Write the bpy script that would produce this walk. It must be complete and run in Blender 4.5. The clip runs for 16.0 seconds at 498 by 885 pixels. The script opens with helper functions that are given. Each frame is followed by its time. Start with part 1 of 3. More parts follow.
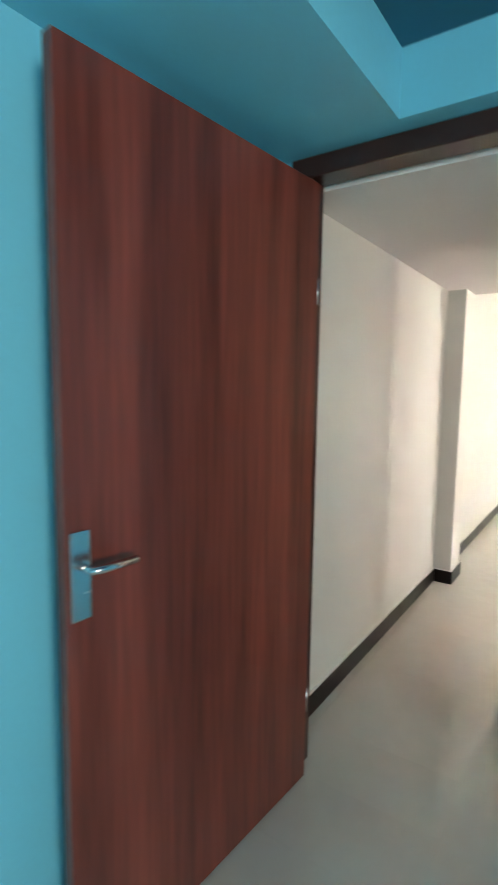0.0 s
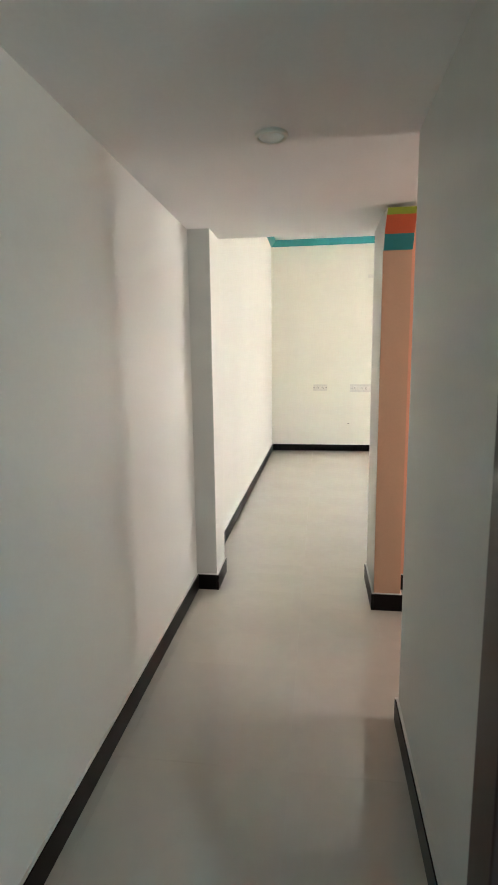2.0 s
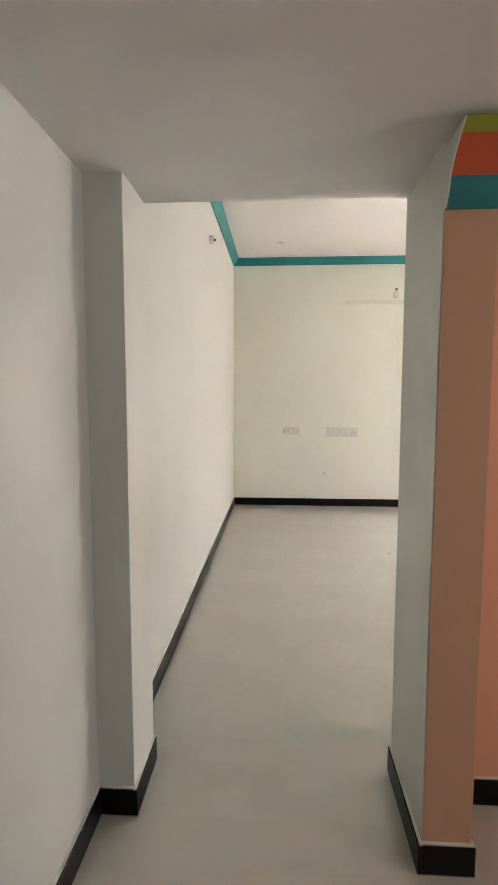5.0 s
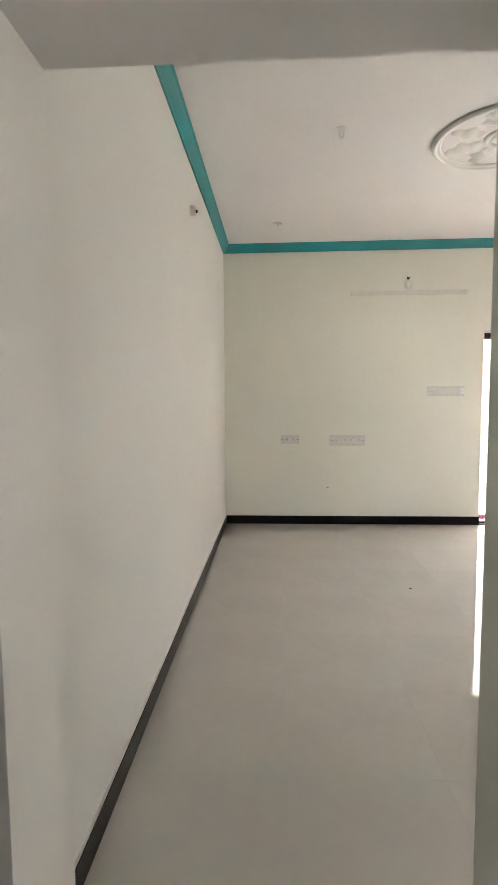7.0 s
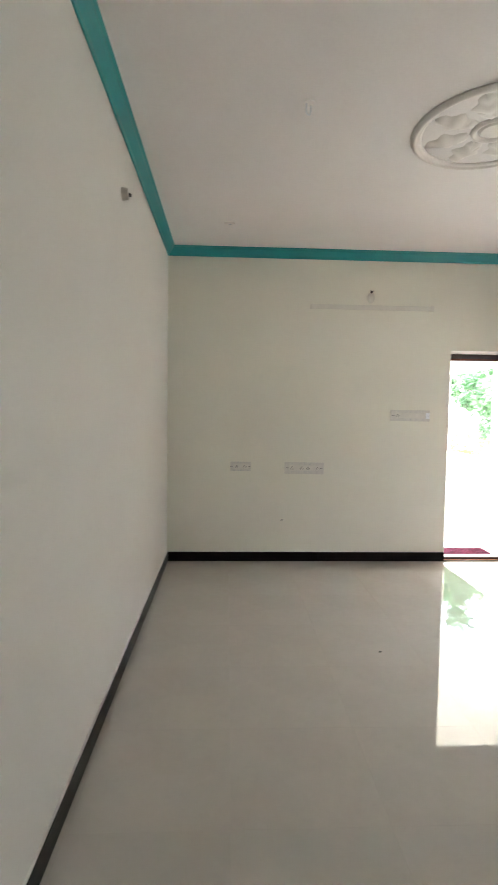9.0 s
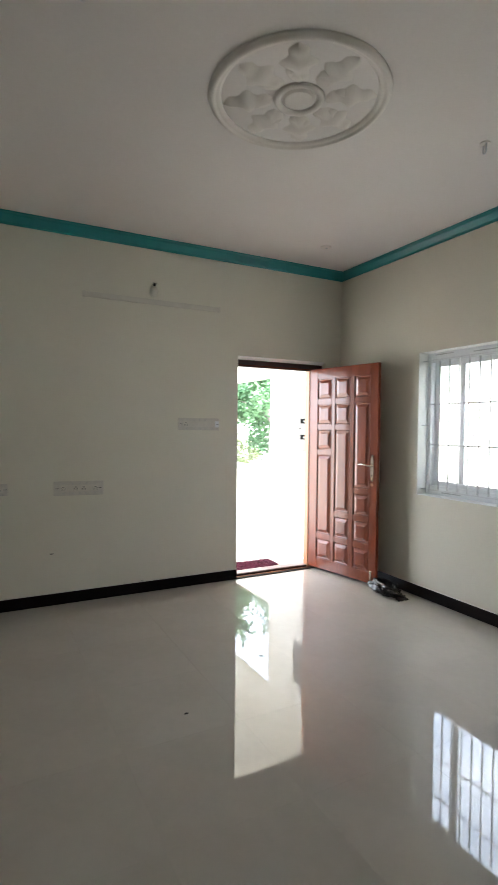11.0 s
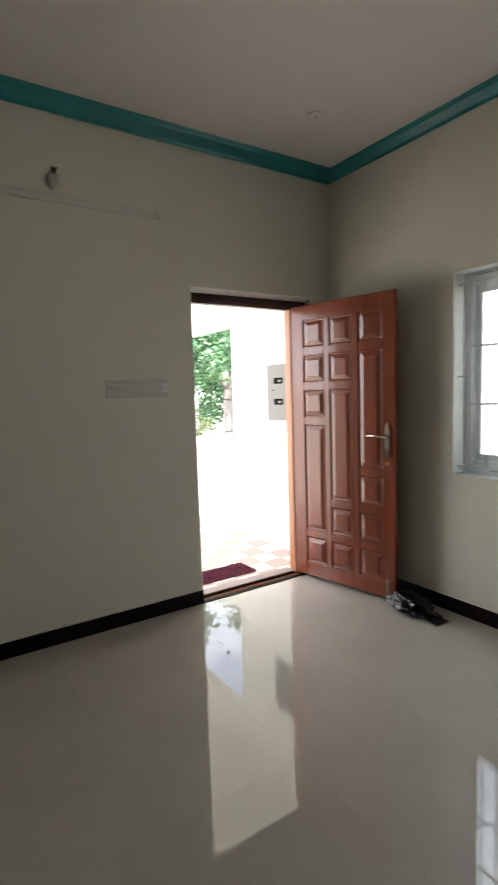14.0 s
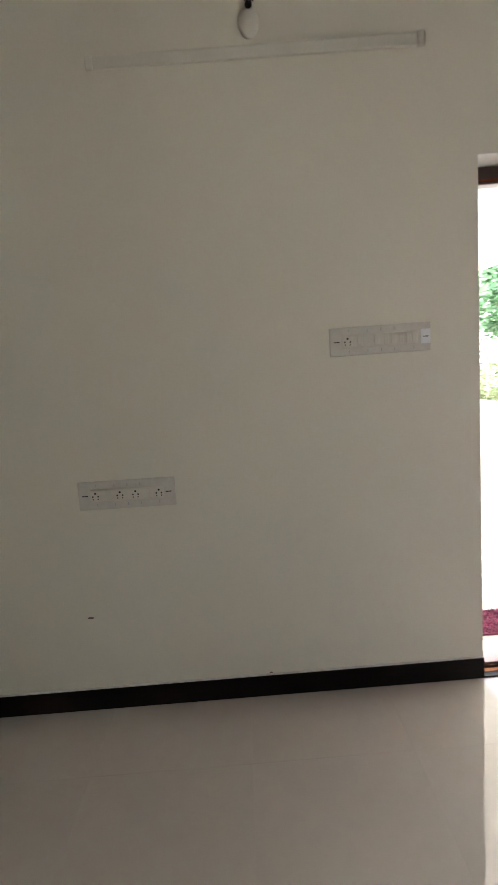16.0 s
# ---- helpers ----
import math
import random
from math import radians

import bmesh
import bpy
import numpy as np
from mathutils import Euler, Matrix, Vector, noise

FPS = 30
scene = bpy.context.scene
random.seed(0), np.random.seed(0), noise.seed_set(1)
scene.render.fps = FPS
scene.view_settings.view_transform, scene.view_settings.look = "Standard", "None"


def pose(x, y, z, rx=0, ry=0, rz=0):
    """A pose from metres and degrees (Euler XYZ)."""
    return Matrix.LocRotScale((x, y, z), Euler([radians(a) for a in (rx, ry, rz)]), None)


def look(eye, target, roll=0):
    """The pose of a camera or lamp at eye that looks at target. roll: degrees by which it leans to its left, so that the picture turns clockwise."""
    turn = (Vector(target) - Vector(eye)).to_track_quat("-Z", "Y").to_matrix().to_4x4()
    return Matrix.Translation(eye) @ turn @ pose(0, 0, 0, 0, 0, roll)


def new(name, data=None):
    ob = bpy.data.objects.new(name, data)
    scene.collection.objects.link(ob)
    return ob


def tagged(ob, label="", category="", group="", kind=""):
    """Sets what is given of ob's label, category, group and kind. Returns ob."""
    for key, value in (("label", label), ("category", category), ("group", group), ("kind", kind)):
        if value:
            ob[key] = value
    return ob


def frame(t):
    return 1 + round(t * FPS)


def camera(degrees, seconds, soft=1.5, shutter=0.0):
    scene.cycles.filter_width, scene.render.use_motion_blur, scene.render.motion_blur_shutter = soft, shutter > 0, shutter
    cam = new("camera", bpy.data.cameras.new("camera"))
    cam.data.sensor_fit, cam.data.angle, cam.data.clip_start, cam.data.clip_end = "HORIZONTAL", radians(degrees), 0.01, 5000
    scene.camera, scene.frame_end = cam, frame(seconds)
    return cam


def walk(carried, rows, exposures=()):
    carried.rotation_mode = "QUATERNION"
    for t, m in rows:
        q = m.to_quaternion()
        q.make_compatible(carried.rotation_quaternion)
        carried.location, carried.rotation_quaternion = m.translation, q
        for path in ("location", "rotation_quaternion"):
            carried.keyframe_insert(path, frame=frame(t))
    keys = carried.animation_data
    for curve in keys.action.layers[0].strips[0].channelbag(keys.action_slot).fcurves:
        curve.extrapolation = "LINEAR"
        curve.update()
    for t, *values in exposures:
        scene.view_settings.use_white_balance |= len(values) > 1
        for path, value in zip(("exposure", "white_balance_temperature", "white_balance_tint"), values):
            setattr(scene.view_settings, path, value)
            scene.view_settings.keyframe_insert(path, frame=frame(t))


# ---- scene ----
cam = camera(51.7, 16.0, shutter=0.5)
PATH = [
    (0, (0.963, -8.881, 1.445), (-0.169, -7.247, 1.222), 0.8),
    (0.5, (0.9, -8.648, 1.447), (-0.02, -6.89, 1.198), 1.0),
    (1, (0.847, -8.445, 1.411), (0.134, -6.596, 1.145), 0.6),
    (1.5, (0.774, -8.193, 1.398), (0.307, -6.272, 1.098), 0.3),
    (2, (0.722, -7.964, 1.4), (0.454, -6.007, 1.084), -0.7),
    (2.5, (0.689, -7.735, 1.407), (0.467, -5.776, 1.07), -0.3),
    (3, (0.663, -7.501, 1.43), (0.455, -5.539, 1.102), 0.1),
    (3.5, (0.624, -7.266, 1.435), (0.459, -5.294, 1.15), 0.6),
    (4, (0.586, -7.032, 1.439), (0.453, -5.051, 1.193), 0.5),
    (6.5, (0.625, -6.065, 1.449), (0.51, -4.074, 1.298), -0.2),
    (7, (0.591, -5.855, 1.442), (0.483, -3.865, 1.272), -0.4),
    (7.5, (0.588, -5.717, 1.445), (0.482, -3.728, 1.272), -0.6),
    (8, (0.587, -5.55, 1.465), (0.512, -3.558, 1.302), -0.3),
    (8.5, (0.585, -5.34, 1.499), (0.563, -3.345, 1.359), 0.2),
    (9, (0.601, -5.191, 1.535), (0.686, -3.197, 1.413), 0.8),
    (9.5, (0.584, -5.009, 1.497), (0.912, -3.038, 1.421), 1.2),
    (10, (0.558, -4.847, 1.468), (1.112, -2.925, 1.426), 1.0),
    (12.5, (0.929, -3.821, 1.536), (2.262, -2.338, 1.375), -0.5),
    (13, (0.979, -3.576, 1.488), (2.383, -2.161, 1.322), -1.2),
    (13.5, (1.095, -3.314, 1.475), (2.389, -1.801, 1.287), -1.8),
    (14, (1.248, -3.117, 1.46), (2.341, -1.453, 1.268), -1.8),
    (14.5, (1.35, -2.829, 1.45), (2.166, -1.016, 1.231), -1.8),
    (15, (1.588, -2.598, 1.482), (2.064, -0.678, 1.187), -1.6),
    (15.5, (1.685, -2.303, 1.518), (1.944, -0.345, 1.203), -3.0),
    (16, (1.899, -2.093, 1.451), (1.91, -0.116, 1.153), -4.5),
]
walk(cam, [(t, look(eye, aim, roll)) for t, eye, aim, roll in PATH], [(0.0, 5.85, 6950, 15), (1.0, 5.5, 6450, 8), (2.0, 5.4, 6700, 13), (3.5, 4.95, 6950, 17), (4.2, 4.9, 6900, 16), (6.3, 4.62, 6600, 14), (8.0, 4.17, 6650, 14), (9.5, 3.9, 6500, 12), (10.2, 3.6, 6450, 12), (12.3, 2.25, 6500, 9), (14.0, 2.27, 6800, 10), (15.1, 2.48, 6850, 13), (15.45, 3.15, 6750, 15), (16.0, 3.2, 6700, 15)])

# ---- world, sun and large lights ----
world = bpy.data.worlds.new("world")
scene.world = world
world.use_nodes = True
wnt = world.node_tree
sky = wnt.nodes.new("ShaderNodeTexSky")
sky.sky_type = "NISHITA"
sky.sun_disc = False
SUN_EL, SUN_AZ = radians(58), radians(-140)   # azimuth from +y towards +x
sky.dust_density = 1.5
sky.sun_elevation, sky.sun_rotation = SUN_EL, SUN_AZ
# a thin bright cloud layer over the blue
cloud_co, cloud_map, cloud = wnt.nodes.new("ShaderNodeTexCoord"), wnt.nodes.new("ShaderNodeMapping"), wnt.nodes.new("ShaderNodeTexNoise")
cloud_map.inputs["Scale"].default_value = (1.0, 1.0, 2.5)
cloud.inputs["Scale"].default_value, cloud.inputs["Detail"].default_value = 2.2, 5
wnt.links.new(cloud_co.outputs["Generated"], cloud_map.inputs[0])
wnt.links.new(cloud_map.outputs[0], cloud.inputs["Vector"])
cover = wnt.nodes.new("ShaderNodeMapRange")
cover.inputs[1].default_value, cover.inputs[2].default_value = 0.35, 0.62
cover.inputs[3].default_value, cover.inputs[4].default_value = 0.25, 0.95
wnt.links.new(cloud.outputs[0], cover.inputs[0])
veil = wnt.nodes.new("ShaderNodeMix")
veil.data_type = "RGBA"
veil.inputs[7].default_value = (11.0, 11.6, 12.6, 1)
wnt.links.new(cover.outputs[0], veil.inputs[0])
wnt.links.new(sky.outputs[0], veil.inputs[6])
wnt.links.new(veil.outputs[2], wnt.nodes["Background"].inputs[0])
wnt.nodes["Background"].inputs[1].default_value = 0.15
sun = new("sun", bpy.data.lights.new("sun", "SUN"))
sun.data.energy, sun.data.angle, sun.data.color = 4.0, radians(0.6), (1.0, 0.965, 0.92)
sun_from = Vector((math.sin(SUN_AZ) * math.cos(SUN_EL), math.cos(SUN_AZ) * math.cos(SUN_EL), math.sin(SUN_EL)))
sun.matrix_world = look(sun_from * 30, (0, 0, 0))


def added_room_lamp(name, eye, target, width, height, power, colour):
    """An added lamp, for daylight from an assumed opening that the walk never faces."""
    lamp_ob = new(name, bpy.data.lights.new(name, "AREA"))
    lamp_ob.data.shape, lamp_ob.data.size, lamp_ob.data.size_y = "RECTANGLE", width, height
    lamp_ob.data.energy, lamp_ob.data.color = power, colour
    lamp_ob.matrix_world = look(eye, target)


added_room_lamp("bedroom_added_lamp", (3.47, -10.125, 1.525), (1.0, -10.125, 1.50), 0.64, 0.84, 1.55, (1.0, 0.94, 0.86))
added_room_lamp("side_room_added_lamp", (3.47, -6.15, 1.45), (2.0, -6.15, 1.43), 0.39, 0.59, 0.58, (0.97, 1.0, 0.99))

# ---- materials ----
def material(name, color, rough=0.6, spots=0.06, scale=3.0, fine=60.0, bump=0.05, metal=0.0, per_object=0.0, stretch=(1, 1, 1), coat=0.0, spec=0.5):
    """A surface with broad and fine variation, fine relief and its own gloss."""
    m = bpy.data.materials.new(name)
    m.use_nodes = True
    nt = m.node_tree
    n, l = nt.nodes, nt.links
    b = n["Principled BSDF"]
    co = n.new("ShaderNodeTexCoord")
    mp = n.new("ShaderNodeMapping")
    mp.inputs["Scale"].default_value = stretch
    l.new(co.outputs["Object"], mp.inputs[0])
    big, small = n.new("ShaderNodeTexNoise"), n.new("ShaderNodeTexNoise")
    big.inputs["Scale"].default_value, big.inputs["Detail"].default_value = scale, 4
    small.inputs["Scale"].default_value, small.inputs["Detail"].default_value = fine, 3
    l.new(mp.outputs[0], big.inputs["Vector"])
    l.new(mp.outputs[0], small.inputs["Vector"])
    add = n.new("ShaderNodeMath")
    add.operation = "MULTIPLY_ADD"
    l.new(small.outputs[0], add.inputs[0])
    add.inputs[1].default_value = 0.5
    l.new(big.outputs[0], add.inputs[2])
    ramp = n.new("ShaderNodeMapRange")
    ramp.inputs[1].default_value, ramp.inputs[2].default_value = 0.45, 1.05
    ramp.inputs[3].default_value, ramp.inputs[4].default_value = 1 - spots, 1 + spots
    l.new(add.outputs[0], ramp.inputs[0])
    last = ramp.outputs[0]
    if per_object:
        oi = n.new("ShaderNodeObjectInfo")
        r2 = n.new("ShaderNodeMapRange")
        r2.inputs[3].default_value, r2.inputs[4].default_value = 1 - per_object, 1 + per_object
        l.new(oi.outputs["Random"], r2.inputs[0])
        mu = n.new("ShaderNodeMath")
        mu.operation = "MULTIPLY"
        l.new(last, mu.inputs[0])
        l.new(r2.outputs[0], mu.inputs[1])
        last = mu.outputs[0]
    vm = n.new("ShaderNodeVectorMath")
    vm.operation = "SCALE"
    vm.inputs[0].default_value = color
    l.new(last, vm.inputs["Scale"])
    l.new(vm.outputs[0], b.inputs["Base Color"])
    rr = n.new("ShaderNodeMapRange")
    rr.inputs[3].default_value, rr.inputs[4].default_value = max(0.02, rough - 0.06 * min(1, rough * 4)), rough + 0.06 * min(1, rough * 4)
    l.new(big.outputs[0], rr.inputs[0])
    l.new(rr.outputs[0], b.inputs["Roughness"])
    b.inputs["Metallic"].default_value = metal
    b.inputs["Coat Weight"].default_value = coat
    b.inputs["Specular IOR Level"].default_value = spec
    if bump:
        bu = n.new("ShaderNodeBump")
        bu.inputs["Strength"].default_value, bu.inputs["Distance"].default_value = bump, 0.004
        l.new(small.outputs[0], bu.inputs["Height"])
        l.new(bu.outputs[0], b.inputs["Normal"])
    return m


def glass_material(name, tint=(0.95, 0.98, 0.97)):
    m = bpy.data.materials.new(name)
    m.use_nodes = True
    b = m.node_tree.nodes["Principled BSDF"]
    b.inputs["Base Color"].default_value = (*tint, 1)
    b.inputs["Roughness"].default_value = 0.0
    b.inputs["Transmission Weight"].default_value = 1.0
    b.inputs["IOR"].default_value = 1.45
    return m


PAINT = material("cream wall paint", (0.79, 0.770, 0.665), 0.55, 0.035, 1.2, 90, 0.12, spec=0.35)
PAINT_SHADED = material("shaded pale wall paint", (0.70, 0.688, 0.637), 0.55, 0.035, 1.2, 90, 0.12, spec=0.35)
CEILING = material("ceiling paint", (0.79, 0.762, 0.738), 0.7, 0.035, 1.0, 70, 0.15, spec=0.3)
PLASTER = material("plaster moulding", (0.78, 0.745, 0.70), 0.6, 0.04, 6, 60, 0.1)
PEACH = material("peach wall paint", (0.78, 0.40, 0.27), 0.5, 0.04, 1.2, 90, 0.12, spec=0.35)
PEACH_LIGHT = material("column peach paint", (0.64, 0.385, 0.25), 0.5, 0.04, 1.2, 90, 0.12, spec=0.35)
TEAL = material("teal enamel", (0.012, 0.252, 0.260), 0.35, 0.08, 4, 60, 0.06)
TEAL_BAND = material("deep teal enamel", (0.01, 0.21, 0.22), 0.4, 0.08, 6, 60, 0.06)
ORANGE = material("brick orange enamel", (0.60, 0.10, 0.035), 0.4, 0.06, 6, 60, 0.06)
GREEN = material("olive green enamel", (0.27, 0.33, 0.03), 0.4, 0.08, 6, 60, 0.06)
BLUE = material("sky blue wall paint", (0.16, 0.60, 0.76), 0.45, 0.04, 1.2, 80, 0.1)
BLUE_GREY = material("blue ceiling paint", (0.20, 0.52, 0.64), 0.6, 0.04, 1.2, 80, 0.1)
NAVY = material("dark blue recess paint", (0.012, 0.12, 0.19), 0.5, 0.05, 1.2, 80, 0.1)
TILE = material("polished vitrified tile", (0.54, 0.507, 0.448), 0.02, 0.05, 2.2, 14, 0.0, per_object=0.004, spec=0.95)
GROUT = material("tile grout", (0.52, 0.495, 0.44), 0.8, 0.1, 8, 90, 0.2)
SKIRT = material("dark brown skirting tile", (0.008, 0.005, 0.0045), 0.34, 0.25, 6, 120, 0.02, spec=0.14)
CAULK = material("white grout line", (0.72, 0.70, 0.66), 0.7, 0.12, 12, 90, 0.1)
TEAK = material("varnished teak", (0.215, 0.049, 0.022), 0.24, 0.28, 1.6, 14, 0.05, stretch=(6, 6, 0.6), coat=0.3)
TEAK_PALE = material("pale teak edge", (0.42, 0.17, 0.08), 0.3, 0.22, 1.6, 14, 0.05, stretch=(6, 6, 0.6))
LAMINATE = material("red-brown veneer", (0.165, 0.036, 0.024), 0.36, 0.60, 1.6, 9, 0.03, stretch=(7, 7, 0.35))
DARKWOOD = material("dark brown frame wood", (0.040, 0.015, 0.012), 0.4, 0.2, 2, 20, 0.04, stretch=(3, 3, 3))
CHROME = material("satin steel", (0.62, 0.62, 0.63), 0.25, 0.04, 20, 200, 0.0, metal=1.0)
BRASS = material("polished nickel brass", (0.75, 0.66, 0.55), 0.2, 0.05, 20, 200, 0.0, metal=1.0)
IRON = material("grey painted steel", (0.74, 0.76, 0.78), 0.4, 0.08, 30, 200, 0.02)
RIDGE = material("greyed cream paint", (0.71, 0.69, 0.61), 0.55, 0.05, 8, 90, 0.1)
UPVC = material("white window plastic", (0.82, 0.85, 0.87), 0.35, 0.03, 5, 90, 0.0)
TAPE = material("grey protective film print", (0.50, 0.52, 0.53), 0.5, 0.3, 20, 90, 0.0)
PLASTIC = material("ivory switch plastic", (0.70, 0.67, 0.60), 0.45, 0.06, 20, 200, 0.02)
PLASTIC_GREY = material("dusty clear cover", (0.66, 0.635, 0.575), 0.4, 0.08, 20, 120, 0.02)
BLACK = material("black recess", (0.012, 0.011, 0.010), 0.5, 0.1, 20, 90, 0.0)
METER_DARK = material("matt black meter recess", (0.006, 0.006, 0.006), 0.9, 0.1, 20, 90, 0.0, spec=0.05)
SILL_LIT = material("daylit sill wood", (0.30, 0.215, 0.20), 0.5, 0.18, 3, 30, 0.05, stretch=(0.6, 6, 6))
REVEAL_LIT = material("brightened reveal white", (0.84, 0.86, 0.84), 0.5, 0.04, 3, 80, 0.1)
BAG = material("black polythene", (0.010, 0.010, 0.011), 0.25, 0.3, 12, 40, 0.12, spec=0.5)
WHITE_OUT = material("white outdoor wash", (0.80, 0.79, 0.74), 0.7, 0.05, 1.5, 50, 0.2)
METER = material("pale grey meter board", (0.16, 0.153, 0.142), 0.5, 0.04, 10, 90, 0.05)
MAT_RED = material("maroon doormat pile", (0.13, 0.018, 0.045), 0.9, 0.5, 30, 160, 0.6)
CHECK_RED = material("terracotta porch tile", (0.40, 0.27, 0.24), 0.35, 0.1, 5, 60, 0.05)
CHECK_WHITE = material("white porch tile", (0.66, 0.63, 0.57), 0.3, 0.06, 5, 60, 0.05)
EARTH = material("sandy yard", (0.44, 0.42, 0.37), 0.9, 0.2, 0.7, 20, 0.5)
LEAF = material("tree foliage", (0.085, 0.185, 0.085), 0.55, 0.35, 2, 12, 0.1)
LEAF_PALE = material("pale shrub foliage", (0.21, 0.26, 0.13), 0.55, 0.35, 2, 12, 0.1)
BARK = material("grey bark", (0.19, 0.17, 0.17), 0.9, 0.35, 6, 30, 0.6, stretch=(2, 2, 0.5))
BROWN_OUT = material("brown window paint", (0.018, 0.015, 0.014), 0.5, 0.15, 5, 40, 0.1)
GLASS = glass_material("window glass")
GLASS_LAMP = glass_material("frosted lamp glass")
GLASS_LAMP.node_tree.nodes["Principled BSDF"].inputs["Roughness"].default_value = 0.4


# ---- mesh helpers ----
def mesh_of(name, bm, mat, smooth=False):
    bmesh.ops.recalc_face_normals(bm, faces=bm.faces[:])
    me = bpy.data.meshes.new(name)
    bm.to_mesh(me)
    bm.free()
    me.materials.append(mat)
    if smooth:
        for p in me.polygons:
            p.use_smooth = True
    return me


def part(name, bm, mat, parent, label="", smooth=False):
    ob = new(name, mesh_of(name, bm, mat, smooth))
    ob.parent = parent
    if label:
        tagged(ob, label)
    return ob


def thing(name, label, category, at=(0, 0, 0), group="", rz=0):
    ob = new(name)
    ob.matrix_world = pose(*at, 0, 0, rz)
    ob.empty_display_size = 0.1
    return tagged(ob, label, category, group)


def structure(name, bm, mat, label="", smooth=False):
    ob = new(name, mesh_of(name, bm, mat, smooth))
    return tagged(ob, label, kind="structure")


def boxes(*spans, bevel=0.0, seg=1):
    """One bmesh of axis-parallel boxes, each (x0, y0, z0, x1, y1, z1)."""
    bm = bmesh.new()
    for x0, y0, z0, x1, y1, z1 in spans:
        made = bmesh.ops.create_cube(bm, size=1)["verts"]
        for v in made:
            v.co = Vector((x1 if v.co.x > 0 else x0, y1 if v.co.y > 0 else y0, z1 if v.co.z > 0 else z0))
    if bevel:
        bmesh.ops.bevel(bm, geom=bm.edges[:], offset=bevel, segments=seg, affect="EDGES", profile=0.6)
    return bm


def tube(bm, a, b, r, seg=10, r2=None):
    a, b = Vector(a), Vector(b)
    made = bmesh.ops.create_cone(bm, cap_ends=True, segments=seg, radius1=r, radius2=r if r2 is None else r2, depth=(b - a).length)["verts"]
    turn = (b - a).to_track_quat("Z", "Y").to_matrix().to_4x4()
    bmesh.ops.transform(bm, matrix=Matrix.Translation((a + b) / 2) @ turn, verts=made)
    return bm


def path_tube(points, r, seg=8):
    """A bent round rod through the points."""
    bm = bmesh.new()
    pts = [Vector(p) for p in points]
    rings = []
    for i, p in enumerate(pts):
        d = (pts[min(i + 1, len(pts) - 1)] - pts[max(i - 1, 0)]).normalized()
        q = d.to_track_quat("Z", "Y")
        rings.append([bm.verts.new(p + q @ Vector((r * math.cos(k * 2 * math.pi / seg), r * math.sin(k * 2 * math.pi / seg), 0))) for k in range(seg)])
    for u, v in zip(rings, rings[1:]):
        for k in range(seg):
            bm.faces.new((u[k], u[(k + 1) % seg], v[(k + 1) % seg], v[k]))
    bm.faces.new(rings[0][::-1])
    bm.faces.new(rings[-1])
    return bm


def extrude_profile(profile, a, b, to_point):
    """Sweeps a closed profile of (u, v) from a to b; to_point(s, u, v, end) gives the place."""
    bm = bmesh.new()
    rows = [[bm.verts.new(to_point(s, u, v, e)) for u, v in profile] for e, s in enumerate((a, b))]
    n = len(profile)
    for k in range(n):
        bm.faces.new((rows[0][k], rows[0][(k + 1) % n], rows[1][(k + 1) % n], rows[1][k]))
    bm.faces.new(rows[0][::-1])
    bm.faces.new(rows[1])
    return bm


def ring_profile(bm, centre, profile, seg=64):
    """A turned ring about a vertical axis; profile of (radius, z)."""
    cx, cy, cz = centre
    rows = []
    for k in range(seg):
        a = 2 * math.pi * k / seg
        rows.append([bm.verts.new((cx + r * math.cos(a), cy + r * math.sin(a), cz + z)) for r, z in profile])
    for k in range(seg):
        u, v = rows[k], rows[(k + 1) % seg]
        for j in range(len(profile)):
            jj = (j + 1) % len(profile)
            bm.faces.new((u[j], v[j], v[jj], u[jj]))
    return bm


# ---- plan ----
HALL_X, HALL_Y, HALL_Z = 4.105, -4.745, 3.125
LOW_Z = 2.126
COR_L, COR_R = -0.018, 1.038
PIL_X, PIL_Y = 0.108, -5.012
COL_L, COL_R, COL_Y = 1.036, 1.180, -5.172
KIT_Y, KIT_X, COR_END = -4.890, 3.40, -6.100
DOORWALL_N, DOORWALL_S = -7.17, -7.29
FRAME_N, FRAME_S, BED_L, BED_R, BED_T = -7.208, -7.305, 0.105, 0.968, 2.130
BLUE_L, BLUE_R, BLUE_S = -0.09, 3.40, -11.0
OPEN_L, OPEN_R, OPEN_T = 2.870, 3.900, 2.180
WIN_N, WIN_S, WIN_B, WIN_T = -1.12, -2.70, 0.902, 2.157
WALL_E = 4.335
PORCH_X, PORCH_Y, PORCH_Z = 4.150, 3.4, -0.04

# ---- walls ----
structure("wall_hall_north", boxes((-0.25, 0, -0.05, OPEN_L, 0.12, 3.3), (OPEN_R, 0, -0.05, HALL_X, 0.12, 3.3), (OPEN_L, 0, OPEN_T, OPEN_R, 0.12, 3.3)), PAINT, "cream painted plaster wall with the entrance opening")
structure("wall_hall_west", boxes((-0.25, HALL_Y, -0.05, 0, 0, 3.3)), PAINT_SHADED, "pale painted plaster wall")
structure("wall_hall_east", boxes((HALL_X, HALL_Y - 0.3, -0.05, WALL_E, WIN_S, 3.3), (HALL_X, WIN_N, -0.05, WALL_E, 0.12, 3.3), (HALL_X, WIN_S, -0.05, WALL_E, WIN_N, WIN_B), (HALL_X, WIN_S, WIN_T, WALL_E, WIN_N, 3.3)), PAINT, "cream painted plaster wall with a wide window opening")
